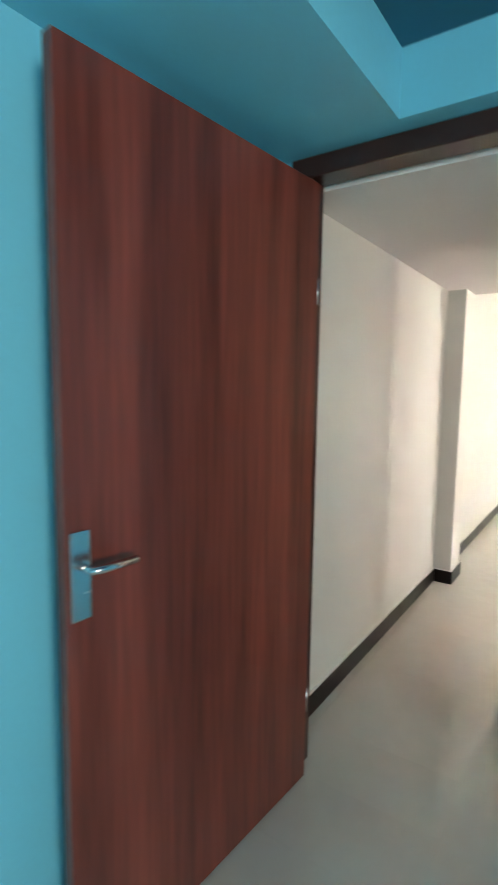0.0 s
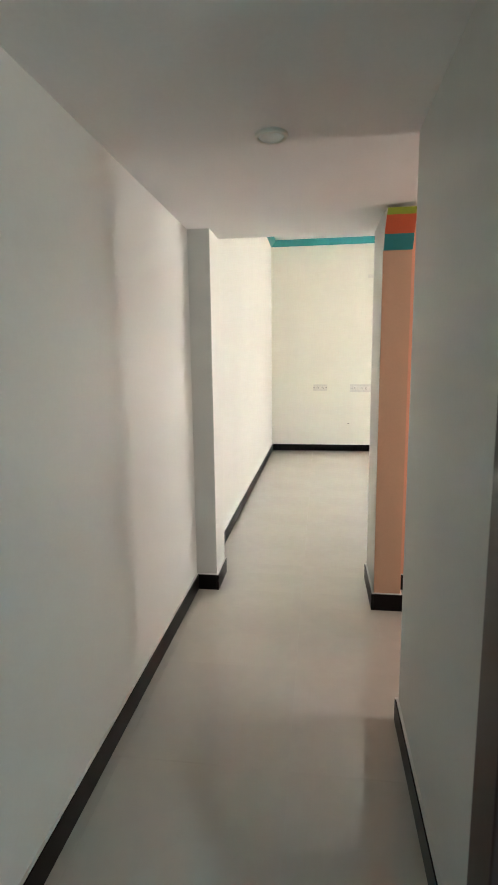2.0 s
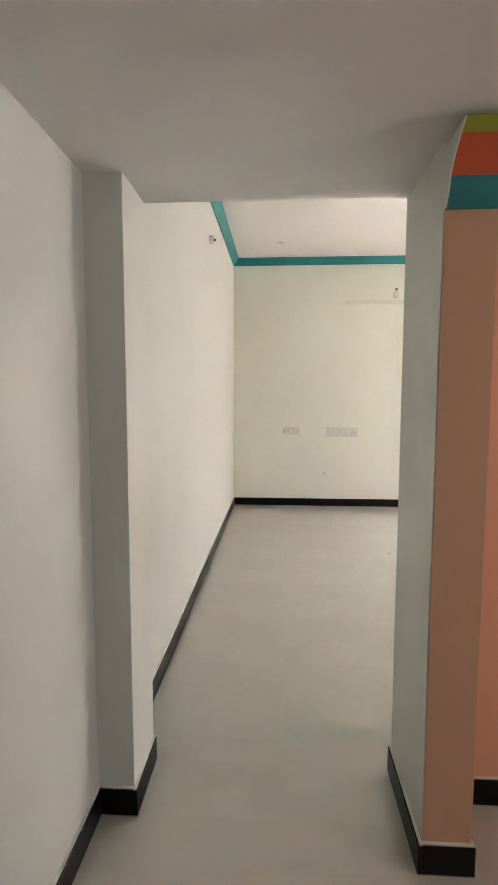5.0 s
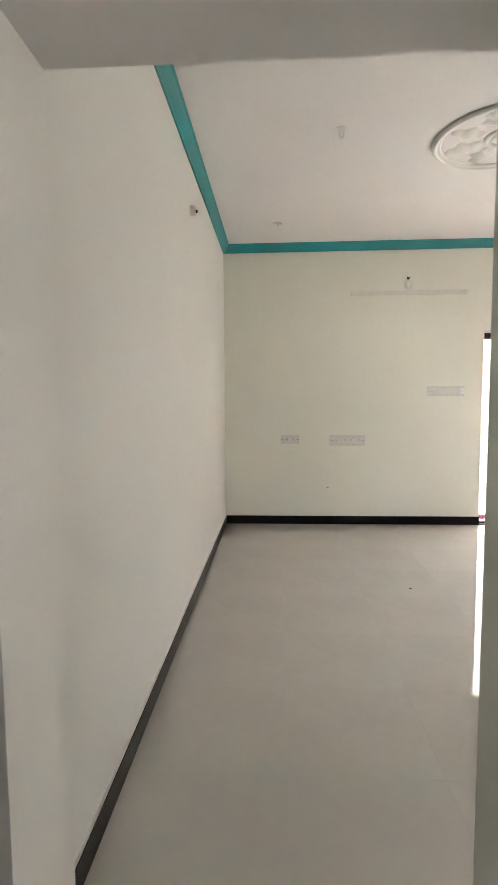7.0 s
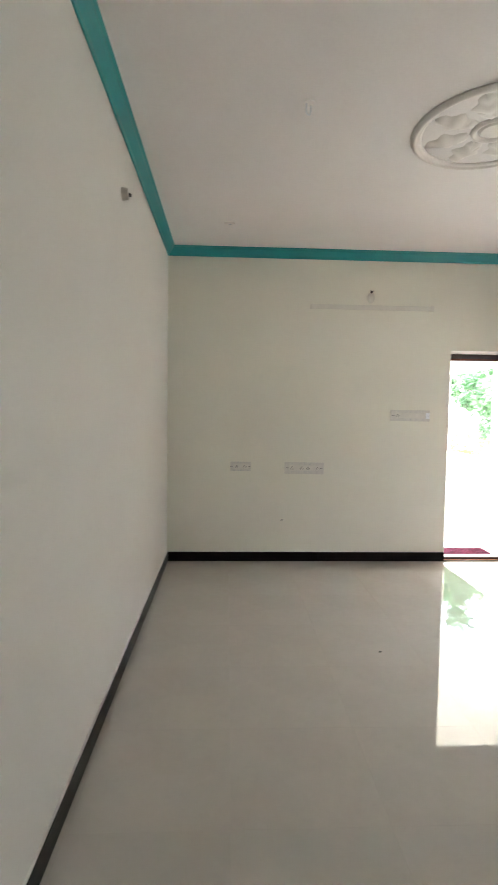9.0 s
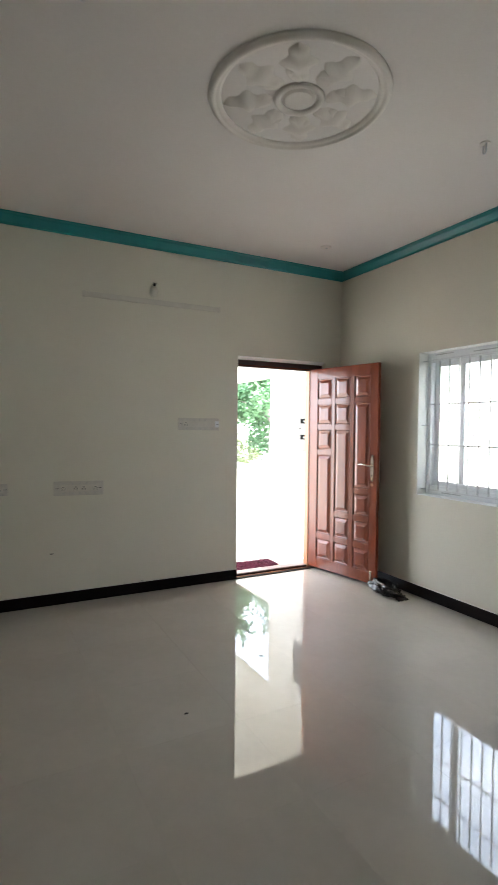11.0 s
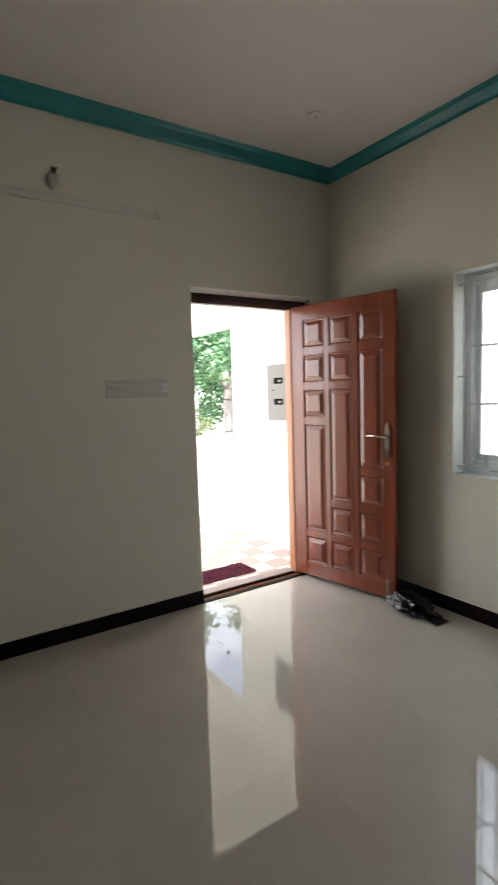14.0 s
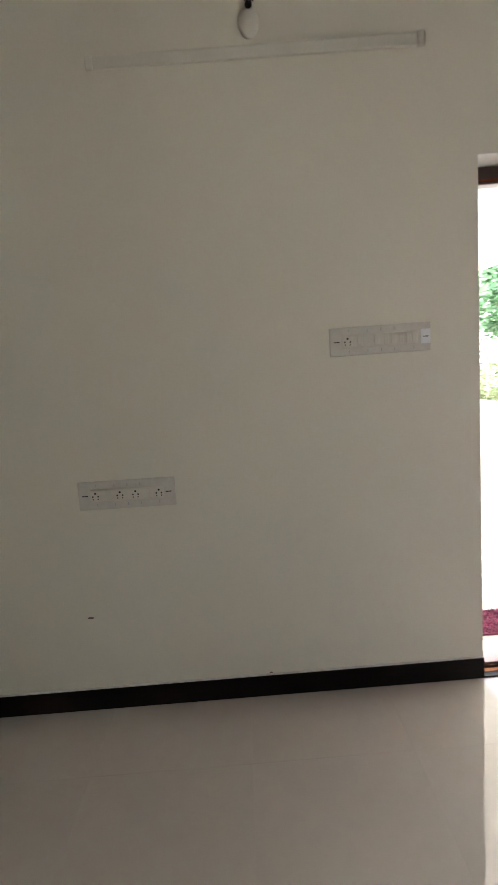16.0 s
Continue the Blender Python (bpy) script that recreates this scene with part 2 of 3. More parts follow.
structure("wall_hall_south", boxes((COL_L, KIT_Y + 0.06, -0.05, HALL_X, HALL_Y, 3.3), (-0.25, PIL_Y + 0.03, LOW_Z + 0.0025, COL_L, HALL_Y, 3.3)), PAINT_SHADED, "pale painted wall above the low passage")
structure("wall_pilaster", boxes((-0.25, PIL_Y, -0.05, PIL_X, HALL_Y, LOW_Z + 0.05)), PAINT_SHADED, "pale painted pilaster at the end of the passage")
structure("wall_corridor_west", boxes((-0.25, DOORWALL_N, -0.05, COR_L, PIL_Y, LOW_Z + 0.05)), PAINT_SHADED, "pale painted passage wall")
structure("wall_corridor_east", boxes((COR_R, DOORWALL_N, -0.05, COR_R + 0.12, COR_END, LOW_Z + 0.05)), PAINT_SHADED, "pale painted passage wall ending at a side opening")
structure("wall_column", boxes((COL_L, COL_Y + 0.006, -0.05, COL_R - 0.001, KIT_Y + 0.06, LOW_Z + 0.05)), PAINT_SHADED, "pale painted wall end beside the passage")
structure("wall_column_face", boxes((COL_L + 0.002, COL_Y, -0.05, COL_R, COL_Y + 0.006, 1.94)), PEACH_LIGHT, "peach painted face of the wall end")
structure("wall_kitchen_north", boxes((COL_R, KIT_Y, -0.05, KIT_X, KIT_Y + 0.058, LOW_Z + 0.05)), PEACH, "peach painted wall of the side room")
structure("wall_kitchen_return", boxes((COL_R - 0.0005, COL_Y + 0.001, -0.05, COL_R + 0.003, KIT_Y, LOW_Z + 0.05)), PEACH, "peach painted return of the wall end")
structure("wall_kitchen_east", boxes((KIT_X, DOORWALL_N, -0.05, KIT_X + 0.2, -6.35, LOW_Z + 0.2), (KIT_X, -5.95, -0.05, KIT_X + 0.2, KIT_Y + 0.06, LOW_Z + 0.2), (KIT_X, -6.35, -0.05, KIT_X + 0.2, -5.95, 1.15), (KIT_X, -6.35, 1.75, KIT_X + 0.2, -5.95, LOW_Z + 0.2)), PEACH, "peach painted wall with an assumed, unseen opening for the added lamp")
BO_L, BO_R, BO_T = BED_L - 0.075, BED_R + 0.07, 2.196
structure("wall_door_north_face", boxes((-0.25, DOORWALL_N - 0.05, -0.05, BO_L, DOORWALL_N, 2.6), (BO_R, DOORWALL_N - 0.05, -0.05, KIT_X + 0.2, DOORWALL_N, 2.6), (BO_L, DOORWALL_N - 0.05, BO_T, BO_R, DOORWALL_N, 2.6)), PAINT_SHADED, "pale painted side of the bedroom door wall")
structure("wall_door_south_face", boxes((-0.35, DOORWALL_S, -0.05, BO_L, DOORWALL_N - 0.05, 2.6), (BO_R, DOORWALL_S, -0.05, BLUE_R + 0.2, DOORWALL_N - 0.05, 2.6), (BO_L, DOORWALL_S, BO_T, BO_R, DOORWALL_N - 0.05, 2.6)), BLUE, "sky blue painted side of the bedroom door wall")
structure("wall_bedroom_west", boxes((-0.35, BLUE_S, -0.05, BLUE_L, DOORWALL_S, 2.6)), BLUE, "sky blue painted bedroom wall")
structure("wall_bedroom_east", boxes((BLUE_R, BLUE_S, -0.05, BLUE_R + 0.2, -10.45, 2.6), (BLUE_R, -9.80, -0.05, BLUE_R + 0.2, DOORWALL_S, 2.6), (BLUE_R, -10.45, -0.05, BLUE_R + 0.2, -9.80, 1.10), (BLUE_R, -10.45, 1.95, BLUE_R + 0.2, -9.80, 2.6)), BLUE, "sky blue painted bedroom wall with an assumed, unseen opening for the added lamp")
structure("wall_bedroom_south", boxes((-0.35, BLUE_S - 0.2, -0.05, BLUE_R + 0.2, BLUE_S, 2.6)), BLUE, "sky blue painted bedroom wall")

structure("sky_blocker_bedroom", boxes((BLUE_R + 0.12, -10.45, 1.1, BLUE_R + 0.14, -9.8, 1.95)), WHITE_OUT, "unseen white panel added to block the sky behind the bedroom lamp")
structure("sky_blocker_side_room", boxes((KIT_X + 0.12, -6.35, 1.15, KIT_X + 0.14, -5.95, 1.75)), WHITE_OUT, "unseen white panel added to block the sky behind the side room lamp")

# ---- ceilings ----
structure("ceiling_hall", boxes((-0.25, HALL_Y - 0.3, HALL_Z, WALL_E, 0.12, 3.35)), CEILING, "off-white painted hall ceiling")
structure("ceiling_passage", boxes((-0.25, DOORWALL_N, LOW_Z + 0.001, KIT_X, PIL_Y + 0.03, LOW_Z + 0.15), (COL_L, PIL_Y + 0.03, LOW_Z + 0.001, KIT_X, KIT_Y, LOW_Z + 0.15)), CEILING, "off-white low ceiling under a loft")
structure("ceiling_lintel", boxes((PIL_X, PIL_Y + 0.03, LOW_Z + 0.001, COL_L, HALL_Y - 0.002, LOW_Z + 0.0025)), CEILING, "off-white underside of the beam over the passage")
TRAY_X, TRAY_Y, TRAY_Z, TRAY_T = 0.42, -7.375, 2.198, 2.385
structure("ceiling_bedroom", boxes((BLUE_L, BLUE_S, TRAY_Z, TRAY_X, DOORWALL_S, TRAY_T), (TRAY_X, TRAY_Y, TRAY_Z, BLUE_R, DOORWALL_S, TRAY_T), (2.9, BLUE_S, TRAY_Z, BLUE_R, TRAY_Y, TRAY_T), (TRAY_X, BLUE_S, TRAY_Z, 2.9, -10.4, TRAY_T)), BLUE, "sky blue dropped ceiling border")
structure("ceiling_bedroom_recess", boxes((-0.35, BLUE_S - 0.2, TRAY_T, BLUE_R + 0.2, DOORWALL_S, 2.6)), NAVY, "dark blue ceiling recess")

# ---- cornice ----
profile = [(0.0, 3.052), (0.006, 3.048), (0.012, 3.050), (0.018, 3.064), (0.036, 3.080), (0.056, 3.100), (0.062, 3.112), (0.070, 3.116), (0.074, 3.1245), (0.0, 3.1245)]


def cornice(name, kind):
    def to_point(s, u, v, end):
        if kind == "north":
            x = u if end == 0 else HALL_X - u
            return (0.001 if end == 0 else HALL_X - 0.001, -u * 1.45, v + (0.0002 if u > 0.05 else 0))
        if kind == "south":
            x = u if end == 0 else HALL_X - u
            return (x, HALL_Y + u, v)
        if kind == "west":
            return (u, (HALL_Y + u) if end == 0 else -u, v)
        return (HALL_X - u, (HALL_Y + u) if end == 0 else -u, v)
    bm = extrude_profile(profile, 0, 1, to_point)
    return structure(name, bm, TEAL, "teal enamelled plaster cornice along the ceiling")


for kind in ("north", "south", "west", "east"):
    cornice("cornice_" + kind, kind)


# ---- skirting ----
def skirting(name, x0, y0, x1, y1, face):
    """A tile skirting along a wall line; face is the outward side of the wall."""
    t, h = 0.013, 0.096
    fx, fy = {"e": (t, 0), "w": (-t, 0), "n": (0, t), "s": (0, -t)}[face]
    a, b = (min(x0, x1, x0 + fx), min(y0, y1, y0 + fy)), (max(x0, x1, x1 + fx), max(y0, y1, y1 + fy))
    ob = structure(name, boxes((a[0], a[1], 0.0, b[0], b[1], h), bevel=0.0015), SKIRT, "dark brown tile skirting with a white grout line")
    c = 0.004
    k = boxes((a[0] + (c if face == "w" else 0), a[1] + (c if face == "s" else 0), h, b[0] - (c if face == "e" else 0), b[1] - (c if face == "n" else 0), h + 0.004))
    part("grout_line", k, CAULK, ob, "white grout line")
    return ob


skirting("baseboard_north", 0.0, 0.0, OPEN_L, 0.0, "s")
skirting("baseboard_north_stub", OPEN_R, 0.0, HALL_X, 0.0, "s")
skirting("baseboard_west", 0.0, HALL_Y, 0.0, -0.013, "e")
skirting("baseboard_east", HALL_X, HALL_Y + 0.013, HALL_X, -0.013, "w")
skirting("baseboard_south", COL_L, HALL_Y, HALL_X, HALL_Y, "n")
skirting("baseboard_pilaster_side", PIL_X, PIL_Y - 0.013, PIL_X, HALL_Y, "e")
skirting("baseboard_pilaster_front", COR_L + 0.013, PIL_Y, PIL_X, PIL_Y, "s")
skirting("baseboard_passage_west", COR_L, DOORWALL_N, COR_L, PIL_Y, "e")
skirting("baseboard_passage_east", COR_R, DOORWALL_N, COR_R, COR_END, "w")
skirting("baseboard_passage_end", COR_R - 0.013, COR_END, COR_R + 0.12, COR_END, "n")
skirting("baseboard_column_side", COL_L, COL_Y - 0.013, COL_L, HALL_Y, "w")
skirting("baseboard_column_front", COL_L, COL_Y, COL_R + 0.013, COL_Y, "s")
skirting("baseboard_column_return", COL_R + 0.003, COL_Y, COL_R + 0.003, KIT_Y - 0.013, "e")
skirting("baseboard_kitchen", COL_R + 0.003, KIT_Y, KIT_X, KIT_Y, "s")
skirting("baseboard_bedroom", BLUE_L, BLUE_S, BLUE_L, DOORWALL_S, "e")

# ---- curved coloured bracket over the wall end ----
bracket = tagged(new("bracket"), "painted plaster bracket with green, orange and teal bands above the peach wall end", "bracket", kind="structure")


def bracket_piece(name, mat, pts, label, x0=COL_L + 0.002, x1=COL_R):
    prof = [(y, z) for y, z in pts] + [(COL_Y + 0.005, pts[-1][1]), (COL_Y + 0.005, pts[0][1])]
    bm = extrude_profile(prof, x0, x1, lambda s, u, v, e: (s, u, v))
    part(name, bm, mat, bracket, label)


def ogee(k):
    """Depth of the bracket at k from its foot (0) to its head (1)."""
    return COL_Y - 0.016 - 0.03 * math.sin(min(1, k * 2.2) * math.pi / 2) - 0.105 * max(0, k - 0.35) ** 1.6 / 0.65 ** 1.6


for nm, mat, k0, k1, lab in (("lower_band", TEAL_BAND, 0.0, 0.42, "deep teal band"), ("middle_band", ORANGE, 0.42, 0.86, "brick orange band"), ("upper_band", GREEN, 0.86, 1.0, "olive green band")):
    pts = [(ogee(k0 + (k1 - k0) * j / 6), 1.94 + 0.165 * (k0 + (k1 - k0) * j / 6)) for j in range(7)]
    bracket_piece(nm, mat, pts, lab)
pts = [(ogee(j / 16), 1.94 + 0.165 * j / 16) for j in range(17)]
bracket_piece("side_cheek", PAINT_SHADED, pts, "pale cheek", COL_L - 0.001, COL_L + 0.002)

# ---- floor ----
floor = structure("floor", boxes((-0.25, HALL_Y, -0.06, WALL_E, 0.12, -0.0007), (-0.35, BLUE_S - 0.2, -0.06, KIT_X + 0.2, HALL_Y, -0.0007)), GROUT, "glossy ivory vitrified tile floor with thin joints")

# ---- hall window ----
window = tagged(new("window_1"), "white sliding window, one part open, behind painted steel bars", "window", kind="structure")
FX0, FX1 = 4.215, 4.285
part("window_frame", boxes((FX0, WIN_S, WIN_B, FX1, WIN_N, WIN_B + 0.065), (FX0, WIN_S, WIN_T - 0.065, FX1, WIN_N, WIN_T), (FX0, WIN_S, WIN_B + 0.065, FX1, WIN_S + 0.05, WIN_T - 0.065), (FX0, WIN_N - 0.05, WIN_B + 0.065, FX1, WIN_N, WIN_T - 0.065), bevel=0.003), UPVC, window, "white plastic outer frame")
part("window_track", boxes((FX0 - 0.004, WIN_S + 0.05, WIN_B + 0.065, FX0 + 0.008, WIN_N - 0.05, WIN_B + 0.085), (FX0 + 0.03, WIN_S + 0.05, WIN_B + 0.065, FX0 + 0.036, WIN_N - 0.05, WIN_B + 0.085), (FX0 - 0.004, WIN_S + 0.05, WIN_T - 0.085, FX0 + 0.008, WIN_N - 0.05, WIN_T - 0.065)), UPVC, window, "white sliding track")


def sash(y0, y1, x, sticker=None, a=0.045, b=0.045):
    """One sliding sash from y0 to y1 (y0 smaller), its stiles a and b wide."""
    z0, z1, w = WIN_B + 0.075, WIN_T - 0.075, 0.05
    s = part("sash", boxes((x, y0, z0, x + 0.026, y1, z0 + w), (x, y0, z1 - w, x + 0.026, y1, z1), (x, y0, z0 + w, x + 0.026, y0 + a, z1 - w), (x, y1 - b, z0 + w, x + 0.026, y1, z1 - w), bevel=0.003), UPVC, window, "white sliding sash")
    g = part("pane", boxes((x + 0.011, y0 + a - 0.006, z0 + w - 0.006, x + 0.015, y1 - b + 0.006, z1 - w + 0.006)), GLASS, s, "clear glass pane")
    g.visible_shadow = False
    if sticker:
        part("catch", boxes((x + 0.002, sticker - 0.009, 1.425, x + 0.0105, sticker + 0.009, 1.445), bevel=0.002), BLACK, s, "small black catch")


sash(-1.495, -1.172, FX0 + 0.038)
sash(-1.995, -1.465, FX0 + 0.009, -1.60, 0.036, 0.05)
sash(-2.19, -1.935, FX0 + 0.038, -2.07, 0.045, 0.03)
for y0, y1, z in ((-1.40, -1.20, WIN_T - 0.02), (-1.95, -1.60, WIN_T - 0.035), (-2.45, -2.15, WIN_T - 0.02), (-1.5, -1.3, WIN_B + 0.03), (-2.1, -1.9, WIN_B + 0.03)):
    part("film_print", boxes((FX0 - 0.0008, y0, z - 0.004, FX0 + 0.001, y1, z + 0.004)), TAPE, window, "faded grey print on protective film")

structure("window_reveal", boxes((HALL_X + 0.001, WIN_N - 0.003, WIN_B + 0.003, FX0, WIN_N + 0.001, WIN_T - 0.003), (HALL_X + 0.001, WIN_S - 0.001, WIN_B + 0.003, FX0, WIN_S + 0.003, WIN_T - 0.003), (HALL_X + 0.001, WIN_S, WIN_B - 0.001, FX0, WIN_N, WIN_B + 0.003), (HALL_X + 0.001, WIN_S, WIN_T - 0.003, FX0, WIN_N, WIN_T + 0.001)), REVEAL_LIT, "thin lining round the window, whitened to look lit by the sky")

grille = thing("window_grille", "white painted steel bar grille inside the window opening", "window grille")
GX = 4.150
zb, zt = WIN_B + 0.055, WIN_T - 0.075
for k in range(15):
    y = WIN_N - 0.10 - k * 0.0995
    bm = bmesh.new()
    tube(bm, (GX, y, zb), (GX, y, zt), 0.0065, 8)
    part("bar", bm, IRON, grille, smooth=True)
for z in (zb, 1.350, 1.700, zt):
    part("crossbar", boxes((GX - 0.0135, WIN_S + 0.08, z - 0.006, GX - 0.0065, WIN_N - 0.10, z + 0.006)), IRON, grille)
for y in (WIN_N - 0.10, WIN_S + 0.08):
    part("end_bar", boxes((GX - 0.006, y - 0.004, zb - 0.02, GX + 0.006, y + 0.004, zt + 0.02)), IRON, grille)
for z in (zb, 1.52, zt):
    for y, ye in ((WIN_N - 0.10, WIN_N + 0.01), (WIN_S + 0.08, WIN_S - 0.01)):
        bm = bmesh.new()
        tube(bm, (GX, y, z), (GX, ye, z), 0.0045, 8)
        part("anchor", bm, IRON, grille)
for z, ze in ((zb, WIN_B - 0.01), (zt, WIN_T + 0.01)):
    part("anchor", boxes((GX - 0.006, -1.92, min(z, ze), GX + 0.006, -1.905, max(z, ze))), IRON, grille)

# ---- entrance door ----
FY0, FY1 = 0.035, 0.115
door_frame = tagged(new("door_1"), "varnished teak entrance door frame with a raised sill", "door frame", kind="structure")
part("head", boxes((OPEN_L, FY0 + 0.02, 2.082, OPEN_R, FY1, 2.150), bevel=0.003), DARKWOOD, door_frame, "dark brown head of the frame")
part("head_bead", boxes((OPEN_L, FY0 + 0.012, 2.092, OPEN_R, FY0 + 0.02, 2.100)), TEAK, door_frame, "thin reddish bead")
part("jamb", boxes((3.728, FY0 + 0.004, 0.0, OPEN_R - 0.001, FY1, 2.082), bevel=0.004), TEAK_PALE, door_frame, "pale brown teak jamb")
part("jamb", boxes((OPEN_L - 0.03, FY0 + 0.01, 0.0, OPEN_L + 0.004, FY1, 2.082), bevel=0.001), TEAK_PALE, door_frame)
part("sill", boxes((OPEN_L + 0.004, FY0 + 0.012, 0.0, 3.728, 0.150, 0.024), bevel=0.003), DARKWOOD, door_frame, "dark brown wooden sill")
part("sill_top", boxes((OPEN_L + 0.004, FY0 + 0.020, 0.0245, 3.728, 0.150, 0.032), bevel=0.002), SILL_LIT, door_frame, "sill top with daylight in its pale colour")
part("sill_edge", boxes((OPEN_L, 0.022, -0.0005, OPEN_R, FY0 + 0.0115, 0.010), bevel=0.001), TEAK_PALE, door_frame, "pale strip along the sill")
part("floor_trim", boxes((OPEN_L, -0.010, 0.0005, OPEN_R, 0.0215, 0.007)), SKIRT, door_frame, "dark threshold strip")

soffit = bmesh.new()
soffit_rows = [[soffit.verts.new((x, y, z)) for y, z in ((0.001, OPEN_T + 0.001), (0.001, OPEN_T - 0.004), (FY0 + 0.019, 2.151), (FY0 + 0.06, 2.151), (FY0 + 0.06, OPEN_T + 0.001))] for x in (OPEN_L + 0.001, OPEN_R - 0.001)]
for k in range(5):
    soffit.faces.new((soffit_rows[0][k], soffit_rows[0][(k + 1) % 5], soffit_rows[1][(k + 1) % 5], soffit_rows[1][k]))
soffit.faces.new(soffit_rows[0][::-1])
soffit.faces.new(soffit_rows[1])
structure("door_reveal", soffit, REVEAL_LIT, "plaster slope above the entrance frame, tilted and whitened to look lit")
entrance = thing("entrance_door", "open red-brown teak door with sixteen raised panels beside the window wall", "door", (3.745, 0.035, 0))
HX, HY = 3.747, 0.036
LEAF_W, LEAF_H, LEAF_B = 0.880, 2.064, 0.030
lean = math.degrees(math.atan2(0.161, 0.867))
entrance.matrix_world = pose(HX, HY, LEAF_B, 0, 0, -90 + lean)
# local x runs along the leaf from the hinge, local y out of its back, z up; the face that the room sees looks along -y
core = boxes((0, 0.0, 0, LEAF_W, 0.028, LEAF_H))
part("core", core, TEAK, entrance, "red-brown teak core")
part("lipping", boxes((-0.005, -0.010, 0.0, -0.0002, 0.028, LEAF_H), bevel=0.001), TEAK_PALE, entrance, "pale teak edge strip")
cols = [(0.110, 0.306), (0.352, 0.545), (0.598, 0.791)]
sq, gap, edge = 0.207, 0.052, 0.105
tall = LEAF_H - 2 * edge - 4 * sq - 4 * gap
stacks = [[0, 1, 0, 0, 0], [0, 0, 1, 0, 0], [0, 0, 0, 1, 0]]   # from the foot up, tall panel marked
openings = []
for c, (x0, x1) in enumerate(cols):
    z = edge
    for is_tall in stacks[c]:
        h = tall if is_tall else sq
        openings.append((x0, z, x1, z + h))
        z += h + gap
f0, f1 = -0.010, 0.0
spans = [(0, f0, 0, cols[0][0], f1, LEAF_H), (cols[2][1], f0, 0, LEAF_W, f1, LEAF_H)]
part("stile", boxes(spans[0], bevel=0.002), TEAK, entrance)
part("stile", boxes(spans[1], bevel=0.002), TEAK, entrance)
for c in (0, 1):
    part("stile", boxes((cols[c][1], f0, edge, cols[c + 1][0], f1, LEAF_H - edge), bevel=0.002), TEAK, entrance)
for z0, z1 in ((0, edge), (LEAF_H - edge, LEAF_H)):
    part("rail", boxes((cols[0][0], f0, z0, cols[2][1], f1, z1), bevel=0.002), TEAK, entrance)
for c, (x0, x1) in enumerate(cols):
    z = edge
    for is_tall in stacks[c][:-1]:
        z += (tall if is_tall else sq)
        part("rail", boxes((x0, f0, z, x1, f1, z + gap), bevel=0.002), TEAK, entrance)
        z += gap


def raised_panel(x0, z0, x1, z1):
    bm = bmesh.new()
    rows = []
    for inset, y in ((0.006, 0.0), (0.010, -0.006), (0.016, -0.003), (0.042, -0.011), (0.045, -0.013)):
        rows.append([bm.verts.new(p) for p in ((x0 + inset, y, z0 + inset), (x1 - inset, y, z0 + inset), (x1 - inset, y, z1 - inset), (x0 + inset, y, z1 - inset))])
    for u, v in zip(rows, rows[1:]):
        for k in range(4):
            bm.faces.new((u[k], u[(k + 1) % 4], v[(k + 1) % 4], v[k]))
    bm.faces.new(rows[-1])
    return bm


for o in openings:
    part("panel", raised_panel(*o), TEAK, entrance)
plate = bmesh.new()
tube(plate, (0, -0.009, 0), (0, 0, 0), 1.0, 28, 1.08)
for v in plate.verts:
    v.co = Vector((LEAF_W - 0.052 + v.co.x * 0.019, f0 + v.co.y, 1.085 + v.co.z * 0.118))
handle = part("handle", plate, BRASS, entrance, "polished lever handle on a long oval plate")
part("lever", path_tube([(LEAF_W - 0.055, f0 - 0.005, 1.11), (LEAF_W - 0.055, f0 - 0.05, 1.11), (LEAF_W - 0.075, f0 - 0.056, 1.112), (LEAF_W - 0.12, f0 - 0.056, 1.12), (LEAF_W - 0.175, f0 - 0.052, 1.115)], 0.0085, 10), BRASS, handle, smooth=True)
bm = bmesh.new()
tube(bm, (LEAF_W - 0.055, f0 - 0.009, 1.015), (LEAF_W - 0.055, f0, 1.015), 0.009, 12)
part("keyhole", bm, BLACK, handle)
bm = bmesh.new()
tube(bm, (LEAF_W - 0.055, f0 - 0.006, 0.93), (LEAF_W - 0.055, f0, 0.93), 0.015, 16)
part("lock_rose", bm, TEAK_PALE, entrance, "small round lock rose")
bolt = part("floor_bolt", boxes((LEAF_W - 0.065, f0 - 0.008, 0.03, LEAF_W - 0.045, f0, 0.12), bevel=0.003), BRASS, entrance, "small brass floor bolt")
for z in (0.25, 1.0, 1.8):
    bm = bmesh.new()
    tube(bm, (-0.006, -0.004, z), (-0.006, -0.004, z + 0.09), 0.006, 10)
    part("hinge", bm, BRASS, entrance, smooth=True)

# ---- bedroom door ----
bed_frame = tagged(new("door_2"), "dark brown wooden door frame of the blue bedroom", "door frame", kind="structure")
part("jamb", boxes((BO_L + 0.001, FRAME_S, 0.0, BED_L, FRAME_N, BED_T), bevel=0.003), DARKWOOD, bed_frame)
part("jamb", boxes((BED_R, FRAME_S, 0.0, BO_R - 0.001, FRAME_N, BED_T), bevel=0.003), DARKWOOD, bed_frame)
part("head", boxes((BO_L + 0.001, FRAME_S, BED_T, BO_R - 0.001, FRAME_N, BO_T - 0.001), bevel=0.003), DARKWOOD, bed_frame)
bedroom_door = thing("bedroom_door", "open flush red-brown veneered door against the blue wall", "door")
bedroom_door.matrix_world = pose(0.112, FRAME_S - 0.006, 0.012, 0, 0, -90 - 4.3)
BW = 0.945
